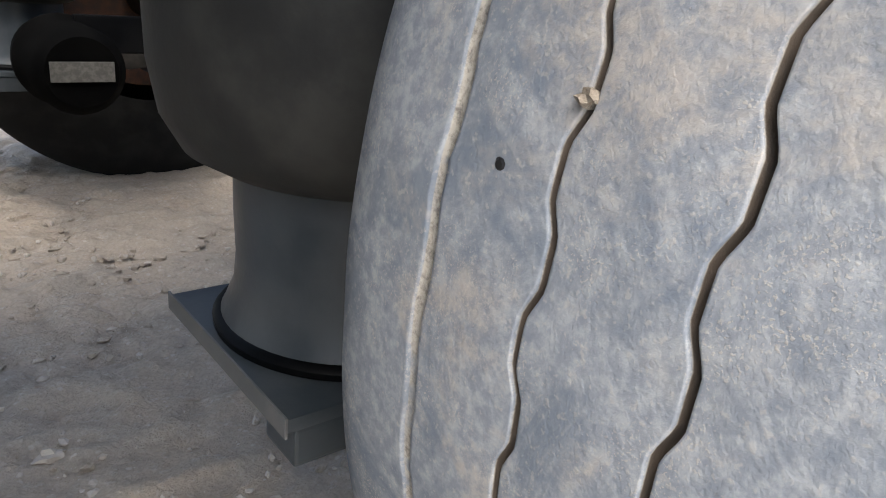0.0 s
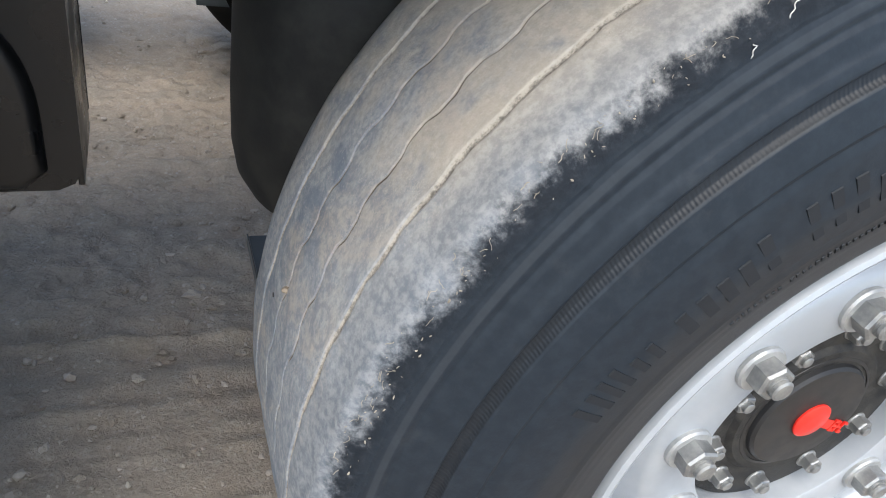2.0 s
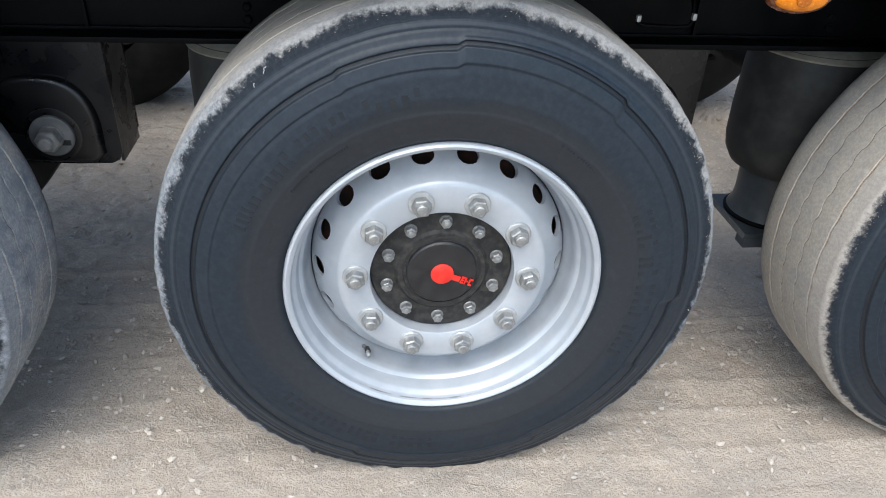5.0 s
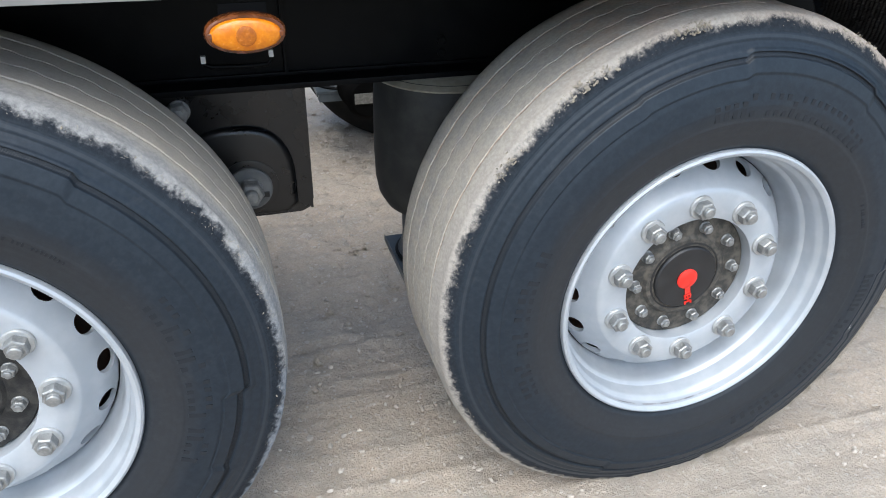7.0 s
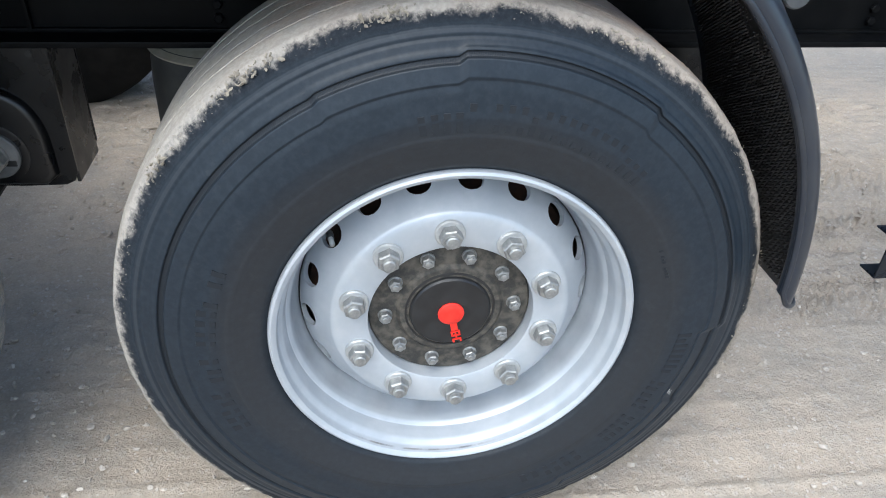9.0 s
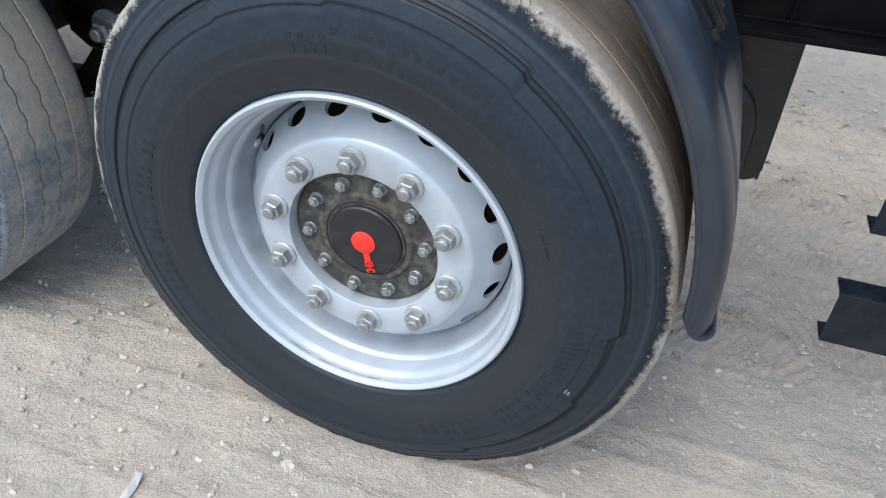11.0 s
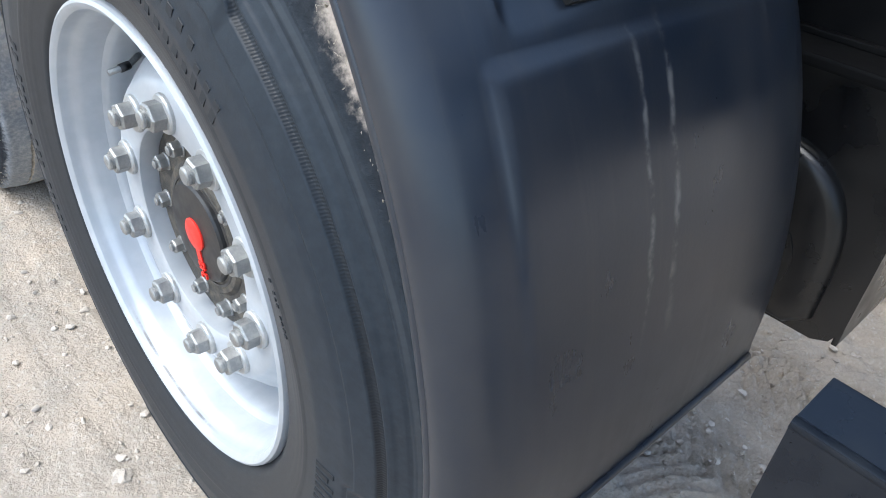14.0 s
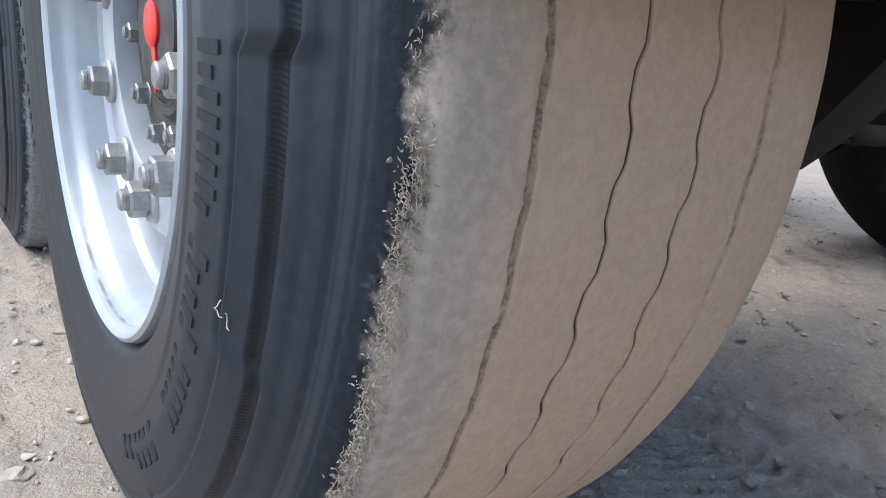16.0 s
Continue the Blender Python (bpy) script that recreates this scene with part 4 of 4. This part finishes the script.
def make_beam(y, label):
    beam = empty("chassis_beam", (0, y, 0.82), label, "chassis beam", "chassis beams")
    s = 1 if y < 1 else -1
    part("bottom_flange", boxed(((CH_LO, -0.07, 0.0), (CH_HI, 0.07, 0.012)), bevel=0.003), BLACK, beam)
    part("web", boxed(((CH_LO, -0.005, 0.012), (CH_HI, 0.005, 0.262)), bevel=0.001), BLACK, beam)
    part("weld_seam", boxed(((CH_LO, -0.013 * s - 0.004, 0.012), (CH_HI, -0.013 * s + 0.006, 0.019)), bevel=0.002), BLACK, beam)
    part("top_flange", boxed(((CH_LO, -0.07, 0.262), (CH_HI, 0.07, 0.275)), bevel=0.003), BLACK, beam)
    if s > 0:
        for k in range(-2, 6):
            x = 0.613 + SPACING * k
            part("stiffener_rib", boxed(((x - 0.004, -0.018, 0.013), (x + 0.004, -0.004, 0.260)), bevel=0.002), BLACK, beam)
            for dx, dz in ((0.329, 0.036), (0.329, 0.062)):
                part("web_bolt", solid_lathe([(0.010, 0.0), (0.010, -0.008), (0.007, -0.010)], 6), BLACK, beam, loc=(x + dx, -0.004, dz))


make_beam(0.50, "long black painted steel chassis beam above the wheels")
make_beam(2.00, "black painted steel chassis beam of the far side")


def make_hanger(x, y, s=1):
    """Suspension hanger: pressed outer plate with a raised field round the pivot bolt."""
    h = empty("suspension_hanger", (x, y, 0.82), "black pressed steel suspension hanger bolted under the chassis", "hanger", "suspension hangers")
    out = [(-0.20, 0.0), (-0.20, -0.10), (-0.14, -0.230), (-0.085, -0.275), (0.03, -0.281), (0.105, -0.280), (0.122, -0.272), (0.131, -0.252), (0.131, 0.0)]
    part("side_plate", prism(out, -0.05 * s, -0.044 * s), GLOSS, h, angle=30)
    field = []
    for k in range(27):
        a = math.pi * k / 26
        field.append((-0.018 + 0.116 * math.copysign(abs(math.cos(a)) ** 0.75, math.cos(a)), -0.205 + 0.132 * max(0.0, math.sin(a)) ** 0.85))
    field += [(-0.134, -0.232), (-0.085, -0.268), (-0.02, -0.274), (0.075, -0.274), (0.098, -0.254)]
    bm = prism(field, -0.066 * s, -0.030 * s)
    front = [e for e in bm.edges if all(abs(v.co.y + 0.066 * s) < 1e-5 for v in e.verts)]
    bmesh.ops.bevel(bm, geom=front, offset=0.014, segments=4, profile=0.5, affect="EDGES", clamp_overlap=True)
    part("pressed_field", bm, GLOSS, h, "raised pressed field", angle=40)
    dimple = solid_lathe([(0.060, 0.004), (0.060, -0.002), (0.054, -0.0035), (0.03, -0.0035)], 40)
    part("washer_boss", dimple, GLOSS, h, angle=50, loc=(0, -0.066 * s, -0.203), rot=(0, 0, 0) if s > 0 else (0, 0, math.pi))
    part("front_plate", boxed(((0.124, -0.0435, -0.278), (0.1305, 0.0935, 0.0)), bevel=0.002), GLOSS, h)
    part("inner_plate", prism(out, 0.094 * s, 0.1 * s), BLACK, h, angle=30)
    part("locking_hole", solid_lathe([(0.006, 0.0), (0.006, -0.001)], 16), CAP, h, loc=(0.100, -0.0505 * s, -0.016))
    disc = part("eccentric_washer", solid_lathe([(0.046, 0.0), (0.046, -0.008), (0.043, -0.010), (0.02, -0.010)], 40), GREYCAP, h, "grey eccentric washer with a slot", angle=30, loc=(0, -0.0692 * s, -0.203), rot=(0, 0, 0) if s > 0 else (0, 0, math.pi))
    part("slot", boxed(((0.018, -0.0112, -0.020), (0.038, -0.009, -0.008)), bevel=0.002), CAP, disc)
    part("upper_bolt", hex_bolt(0.036, 0.018, 0.010, 0.003, 0.022, 0.003), ZINC, h, "zinc bolt head", angle=30, loc=(-0.115, -0.050 * s, -0.034), rot=(0, 0.2, 0) if s > 0 else (0, 0.2, math.pi))
    part("pivot_nut", hex_bolt(0.046, 0.026, 0.015, 0.016, 0.026, 0.005), ZINC, h, "zinc plated pivot bolt", angle=30, loc=(0, -0.0792 * s, -0.203), rot=(0, 0.4, 0) if s > 0 else (0, 0.4, math.pi))
    return h


def make_bellow(x, y):
    b = empty("air_bellow", (x, y, 0.345), "black rubber air suspension bellow on a tapered piston", "air bellow", "air suspension bellows")
    part("bag", solid_lathe([(0.124, 0.475), (0.147, 0.470), (0.155, 0.455), (0.159, 0.40), (0.160, 0.28), (0.158, 0.215), (0.151, 0.178), (0.136, 0.152), (0.114, 0.140), (0.09, 0.142)], 56, "z"), BELLOW, b, angle=50)
    part("bead_plate", solid_lathe([(0.114, 0.475), (0.144, 0.466), (0.158, 0.4575), (0.1610, 0.462), (0.136, 0.4755)], 56, "z"), BEAD, b, "beige top bead plate", angle=50)
    part("piston", solid_lathe([(0.098, 0.165), (0.098, 0.10), (0.096, 0.06), (0.098, 0.035), (0.107, 0.012), (0.112, 0.004), (0.112, 0.0)], 56, "z"), PISTON, b, "smooth dark piston flared at the foot", angle=40)
    part("foot_ring", solid_lathe([(0.108, 0.0), (0.1145, -0.001), (0.1155, 0.005), (0.112, 0.009), (0.106, 0.010)], 48, "z"), BLACK, b, "black ring under the piston foot", angle=40)
    return b


def make_arm(x, y):
    """Trailing arm from the pivot over the axle to the bellow's seat."""
    arm = empty("trailing_arm", (x, y, HUB_Z), "black forged trailing arm with the bellow seat", "trailing arm", "trailing arms")
    low = [(0.545, 0.085), (0.50, 0.045), (0.42, -0.055), (0.37, -0.10), (0.25, -0.135), (0.0, -0.150), (-0.20, -0.165), (-0.44, -0.190)]
    top = [(-0.44, -0.168), (-0.20, -0.105), (0.0, -0.070), (0.25, -0.065), (0.33, -0.030), (0.40, 0.050), (0.47, 0.165), (0.545, 0.155)]
    part("arm", prism(low + top, -0.045, 0.045, 0.006), DUSTY, arm, angle=30)
    seat = part("bellow_seat", boxed(((-0.487, -0.118, -0.164), (-0.235, 0.108, -0.152)), bevel=0.003), PISTON, arm, "dark steel bellow seat", angle=30)
    part("seat_edge", boxed(((-0.4895, -0.1195, -0.1665), (-0.4875, 0.1095, -0.1495)), bevel=0.0008), GREYCAP, seat, "worn dusty plate edge")
    part("seat_block", boxed(((-0.480, -0.116, -0.196), (-0.30, -0.070, -0.1645)), bevel=0.003), PISTON, seat)
    part("lower_clamp", boxed(((-0.10, -0.06, -0.168), (0.10, 0.06, -0.152)), bevel=0.006), BLACK, arm, angle=30)
    part("upper_clamp", boxed(((-0.10, -0.06, 0.064), (0.10, 0.06, 0.10)), bevel=0.006), BLACK, arm, angle=30)


for k in (-1, 0, 1):
    make_hanger(SPACING * k + 0.512, 0.50)
    make_hanger(SPACING * k + 0.512, 2.00, -1)
    for side_y in (0.50, 2.00):
        inward = 0.03 if side_y < 1 else -0.03
        make_bellow(SPACING * k - 0.368, side_y + inward)
        make_arm(SPACING * k, side_y + inward)
    axle = empty("axle", (SPACING * k, 1.25, HUB_Z), "black round trailer axle tube", "axle", "axles")
    part("axle_tube", solid_lathe([(0.0635, -0.95), (0.0635, 0.95)], 32), BLACK, axle, angle=30)
    chamber = empty("brake_chamber", (SPACING * k - 0.315, 1.76, 0.375), "black round brake chamber with a paper sticker", "brake chamber", "brake chambers")
    part("housing", solid_lathe([(0.05, 0.16), (0.085, 0.14), (0.09, 0.06), (0.098, 0.05), (0.098, 0.03), (0.09, 0.02), (0.09, -0.10), (0.07, -0.125)], 36), DEEP_BLACK, chamber, angle=40)
    part("sticker", boxed(((-0.060, -0.130, -0.018), (0.060, -0.1255, 0.022)), bevel=0.001), STICKER, chamber, "worn pale printed sticker")
    part("bracket", boxed(((0.02, 0.0, 0.02), (0.27, 0.02, 0.10)), bevel=0.004), BLACK, chamber)

# ---- trailer body above ----
body = empty("trailer_deck", (0, 1.25, 1.08), "black trailer frame with off-white sills and unseen deck strips that shape the light", "trailer")
# strips out of view, added and sized to set the shade under the trailer
for lo, hi, behind, ahead in ((-1.255, -0.10, CH_LO, 0.0), (-1.255, -0.55, 0.002, 1.65)):
    part("unseen_deck_strip", boxed(((behind, lo, 0.016), (ahead, hi, 0.10)), bevel=0.004), BLACK, body, "unseen black deck strip that shades the ground below")
# outriggers and cross beams, also added out of view, span the open parts
for k in range(9):
    part("outrigger", boxed(((2.3 + 0.6 * k, -1.255, 0.017), (2.38 + 0.6 * k, -0.70, 0.098)), bevel=0.003), BLACK, body)
for k in range(16):
    part("cross_beam", boxed(((CH_LO + 0.3 + 0.6 * k, -0.098 if k < 4 else -0.548, 0.017), (CH_LO + 0.38 + 0.6 * k, 1.255, 0.098)), bevel=0.003), BLACK, body)
part("side_sill", boxed(((CH_LO, -1.285, 0.008), (1.598, -1.257, 0.16)), bevel=0.006), SILL, body, "off-white side sill", angle=30)
part("side_sill", boxed(((1.60, -1.285, -0.008), (CH_HI, -1.257, 0.16)), bevel=0.006), SILL, body, "off-white side sill", angle=30)
part("far_side_sill", boxed(((CH_LO, 1.257, -0.004), (CH_HI, 1.285, 0.16)), bevel=0.006), WHITE, body, angle=30)

# side marker lamp on its bracket
lamp = empty("side_marker_lamp", (0.523, -0.030, 1.043), "oval amber side marker lamp on a thin bracket", "marker lamp")


def oval(w, h, rows, n=40):
    bm = bmesh.new()
    rings = []
    for k, y in rows:
        ring = []
        for i in range(n):
            a = 2 * math.pi * i / n
            ring.append(bm.verts.new((k * w * math.cos(a), y, k * h * math.copysign(abs(math.sin(a)) ** 0.9, math.sin(a)))))
        rings.append(ring)
    for a, b in zip(rings, rings[1:]):
        for i in range(n):
            bm.faces.new((a[i], a[(i + 1) % n], b[(i + 1) % n], b[i]))
    bm.faces.new(rings[0]), bm.faces.new(rings[-1])
    bmesh.ops.recalc_face_normals(bm, faces=bm.faces)
    return bm


part("housing", oval(0.051, 0.0255, [(1.0, 0.014), (1.0, 0.004), (0.96, -0.002), (0.90, -0.004)]), AMBER_DARK, lamp, "dark amber rim", angle=30)
part("lens", oval(0.0445, 0.0205, [(1.0, -0.002), (0.98, -0.007), (0.88, -0.0105), (0.5, -0.013)]), AMBER, lamp, "bright amber lens", angle=50)
part("reflector_boss", solid_lathe([(0.0125, -0.012), (0.0125, -0.0145), (0.010, -0.0155), (0.005, -0.0155)], 24), AMBER_BOSS, lamp, angle=30)
for sx in (-0.043, 0.043):
    part("screw", solid_lathe([(0.0042, -0.003), (0.0042, -0.0078), (0.003, -0.0085)], 14), AMBER_DARK, lamp, angle=30, loc=(sx, 0, 0))
part("bracket", boxed(((-0.03, 0.0145, -0.02), (0.03, 0.0175, 0.035)), bevel=0.001), BLACK, lamp)
part("cable", tube([(0.06, 0.52, -0.09), (0.06, 0.48, -0.135), (0.06, 0.475, -0.165), (0.052, 0.473, -0.174), (0.02, 0.472, -0.175), (-0.05, 0.472, -0.173), (-0.065, 0.472, -0.168), (-0.066, 0.472, -0.155)], 0.0045), BLACK, lamp, smooth=True)
for cx, cz in ((-0.066, -0.157), (0.060, -0.152)):
    part("connector", boxed(((cx - 0.0045, 0.464, cz - 0.007), (cx + 0.0045, 0.474, cz + 0.007)), bevel=0.0015), WHITE, lamp, "small white cable connector")

# ---- mudguard ----
FC, FR = (1.20, 0.56), 0.70


def make_fender():
    f = empty("mudguard", (FC[0], 0, FC[1]), "dark grey plastic mudguard with rolled edge", "mudguard")
    a0, a1, n = radians(-2.3), radians(46.5), 120
    sec = [(0.6675, -0.020), (0.6625, -0.030), (0.6655, -0.039), (0.6735, -0.043), (0.6835, -0.0415), (0.6925, -0.036), (0.6995, -0.027), (0.7045, -0.015), (0.7080, -0.002), *((0.7090 + 0.0015 * min(1, k / 5), y) for k, y in enumerate((0.005, 0.009, 0.013, 0.017, 0.022, 0.028, 0.035, 0.045, 0.06, 0.08, 0.10, 0.12, 0.14, 0.17, 0.2, 0.24, 0.28, 0.31, 0.34, 0.365, 0.382))), (0.7065, 0.388), (0.7005, 0.388), (0.6985, 0.380), (0.7050, 0.375), (0.7055, 0.3), (0.7055, 0.1), (0.7030, 0.006), (0.6975, -0.018), (0.6895, -0.029), (0.6805, -0.034), (0.6725, -0.030)]
    ease = lambda v: (lambda c: c * c * (3 - 2 * c))(min(1.0, max(0.0, v)))
    corner = lambda r: a0 + 0.045 * min(1.0, max(0.0, (0.7025 - r) / 0.038)) ** 2
    rows = np.zeros((n + 1, len(sec), 3))
    for i in range(n + 1):
        a = a0 + (a1 - a0) * i / n
        lip = math.exp(-(((a - a0) * FR / 0.012) ** 2))
        for j, (r, y) in enumerate(sec):
            a = corner(r) + (a1 - corner(r)) * i / n
            rr = r
            if r > 0.7005 and 4 < j < 34:
                rr += 0.0015 * lip * ease((r - 0.7005) / 0.010)
                # lower raised field, waist, and the upper field behind a slanted crease
                deg = math.degrees(a)
                low = ease((y - 0.009) / 0.009) * ease((deg - 7.0) / 13.0) * ease((28.6 - deg) / 0.6)
                top = ease((y - 0.004 - 0.0024 * max(0.0, 41 - deg)) / 0.009) * ease((deg - 29.4 - 6 * max(0.0, y - 0.03)) / 1.6)
                rr += 0.0038 * low * ease((0.375 - y) / 0.02) - 0.0036 * top
                crest = 0.004 + 0.0024 * max(0.0, 41 - deg)
                rr += 0.0030 * math.exp(-(((y - crest) / 0.0045) ** 2)) * ease((deg - 29.0) / 2.0)
            rows[i, j] = (rr * math.cos(a), y, rr * math.sin(a))
    mesh = grid_mesh("skin", np.concatenate([rows, rows[:, :1]], 1))
    link("skin", mesh, PLASTIC, f)
    bead = [(0.7120 * math.cos(a0), y, 0.7120 * math.sin(a0) - 0.001) for y in np.linspace(-0.005, 0.38, 12)]
    front = []
    for t in np.linspace(0.15, math.pi / 2, 12):
        r = 0.6675 + 0.0445 * math.sin(t)
        front.append((r * math.cos(corner(r)), -0.004 - 0.036 * math.cos(t), r * math.sin(corner(r)) - 0.001))
    edge = [(0.6675 * math.cos(a), -0.038, 0.6675 * math.sin(a)) for a in np.linspace(a1, a0 + 0.05, 36)]
    part("rolled_edge", tube(edge + front[1:] + bead[1:], 0.0052, 10), PLASTIC, f, "rolled plastic edge", smooth=True)
    # spiky spray suppression mat inside
    verts, faces = [], []
    rng = random.Random(3)
    for i in range(64):
        a = a0 + radians(1.2) + (a1 - a0 - radians(3)) * i / 64
        for j in range(34):
            y = 0.014 + 0.355 * (j + 0.5 * (i % 2)) / 34
            k, h = len(verts), rng.uniform(0.006, 0.011)
            for da, dy in ((-0.006, -0.005), (0.006, -0.005), (0.006, 0.005), (-0.006, 0.005)):
                verts.append((0.7055 * math.cos(a + da), y + dy, 0.7055 * math.sin(a + da)))
            verts.append(((0.7055 - h) * math.cos(a), y, (0.7055 - h) * math.sin(a)))
            faces += [(k, k + 1, k + 4), (k + 1, k + 2, k + 4), (k + 2, k + 3, k + 4), (k + 3, k, k + 4)]
    mesh = bpy.data.meshes.new("spray_mat")
    mesh.from_pydata(verts, [], faces)
    tagged(link("spray_mat", mesh, CAP, f, "black studded spray mat inside the mudguard", smooth=False), kind="stuff")
    # clamp saddle at the top
    m = Matrix.Rotation(-radians(36), 4, "Y")
    for name, lo, hi, bev in (("clamp_saddle", (0.6985, 0.092, -0.052), (0.7090, 0.140, 0.115), 0.002), ("clamp_rib", (0.7092, 0.112, -0.066), (0.7195, 0.116, 0.115), 0.001), ("clamp_rib", (0.7092, 0.128, -0.066), (0.7225, 0.133, 0.115), 0.001),
                              ("clamp_pocket", (0.6985, 0.090, -0.070), (0.7125, 0.140, -0.0525), 0.003), ("clamp_plate", (0.7025, 0.1405, -0.048), (0.7265, 0.284, 0.115), 0.005), ("clamp_lug", (0.7005, 0.250, -0.066), (0.7165, 0.282, -0.0485), 0.004)):
        bm = bmesh.new()
        box(bm, lo, hi, bev, m)
        part(name, bm, CAP, f, "black clamp saddle" if name == "clamp_saddle" else "", angle=30)
    for cy, cz in ((0.165, 0.004), (0.245, 0.010)):
        at = m @ Vector((0.7260, cy, cz))
        part("clamp_bolt", hex_bolt(0.020, 0.012, 0.006, 0.014, 0.013, 0.002), ZINC, f, angle=30, loc=at, rot=(0, -radians(36), math.pi / 2))
    return f


make_fender()
stay = empty("mudguard_stay", (1.783, 0.037, 1.026), "black steel tube stay with grey end cap", "tube stay")
part("stay_tube", solid_lathe([(0.0200, 0.455), (0.0200, 0.012)], 32), BLACK, stay, angle=30)
part("end_cap", solid_lathe([(0.0200, 0.016), (0.0213, 0.012), (0.0213, 0.003), (0.0190, 0.0)], 32), GREYCAP, stay, "grey plastic end cap", angle=30)
part("collar", solid_lathe([(0.0222, 0.070), (0.0222, 0.062)], 32), WHITE, stay, "pale collar ring", angle=30)

# ---- side guard rails ----


def make_rail(z, name_label):
    r = empty("side_guard_rail", (2.043, -0.020, z), name_label, "guard rail", "side guard rails")
    part("face", boxed(((0.0, 0.0, 0.0), (4.5, 0.003, 0.083)), bevel=0.001), DARKPAINT, r)
    part("top_flange", boxed(((0.0, 0.0032, 0.080), (4.5, 0.040, 0.083)), bevel=0.001), DARKPAINT, r)
    part("bottom_flange", boxed(((0.0, 0.0032, 0.0), (4.5, 0.040, 0.003)), bevel=0.001), DARKPAINT, r)
    part("edge_bend", tube([(0.0, 0.003, 0.0805), (4.5, 0.003, 0.0805)], 0.0034, 10), DARKPAINT, r, smooth=True)
    for k in range(2):
        part("post", boxed(((0.75 + 1.6 * k, 0.0405, -0.05), (0.80 + 1.6 * k, 0.075, 0.35 - (z - 0.53))), bevel=0.003), DARKPAINT, r)
    return r


rail_low = make_rail(0.571, "dark blue-black steel side guard rail")
rail_top = make_rail(0.752, "dark blue-black steel side guard rail with a white painted mark")
for outline in (((0.097, 0.066), (0.110, 0.066), (0.124, 0.014), (0.108, 0.014)), ((0.126, 0.014), (0.136, 0.030), (0.158, 0.066), (0.143, 0.066))):
    part("white_mark", prism(outline, -0.0012, -0.0004), STICKWHITE, rail_top, "slanted white painted bar")

# ---- scrap on the ground ----
scrap = bmesh.new()
pts = [(-0.5, 0.10), (-0.2, -0.12), (0.15, -0.06), (0.5, 0.12)]
lo = [scrap.verts.new((x * 0.092, y * 0.05 - 0.0085, GROUND + 0.004 + 0.002 * (i % 2))) for i, (x, y) in enumerate(pts)]
hi = [scrap.verts.new((x * 0.088, y * 0.05 + 0.0085, GROUND + 0.007 + 0.002 * ((i + 1) % 2))) for i, (x, y) in enumerate(pts)]
for i in range(3):
    scrap.faces.new((lo[i], lo[i + 1], hi[i + 1], hi[i]))
bmesh.ops.solidify(scrap, geom=scrap.faces[:], thickness=0.001)
tagged(part("paper_scrap", scrap, PAPER, None, loc=(0.950, -0.273, 0.005), rot=(0, 0, 1.56)), "torn dirty white paper strip on the ground", "paper scrap")
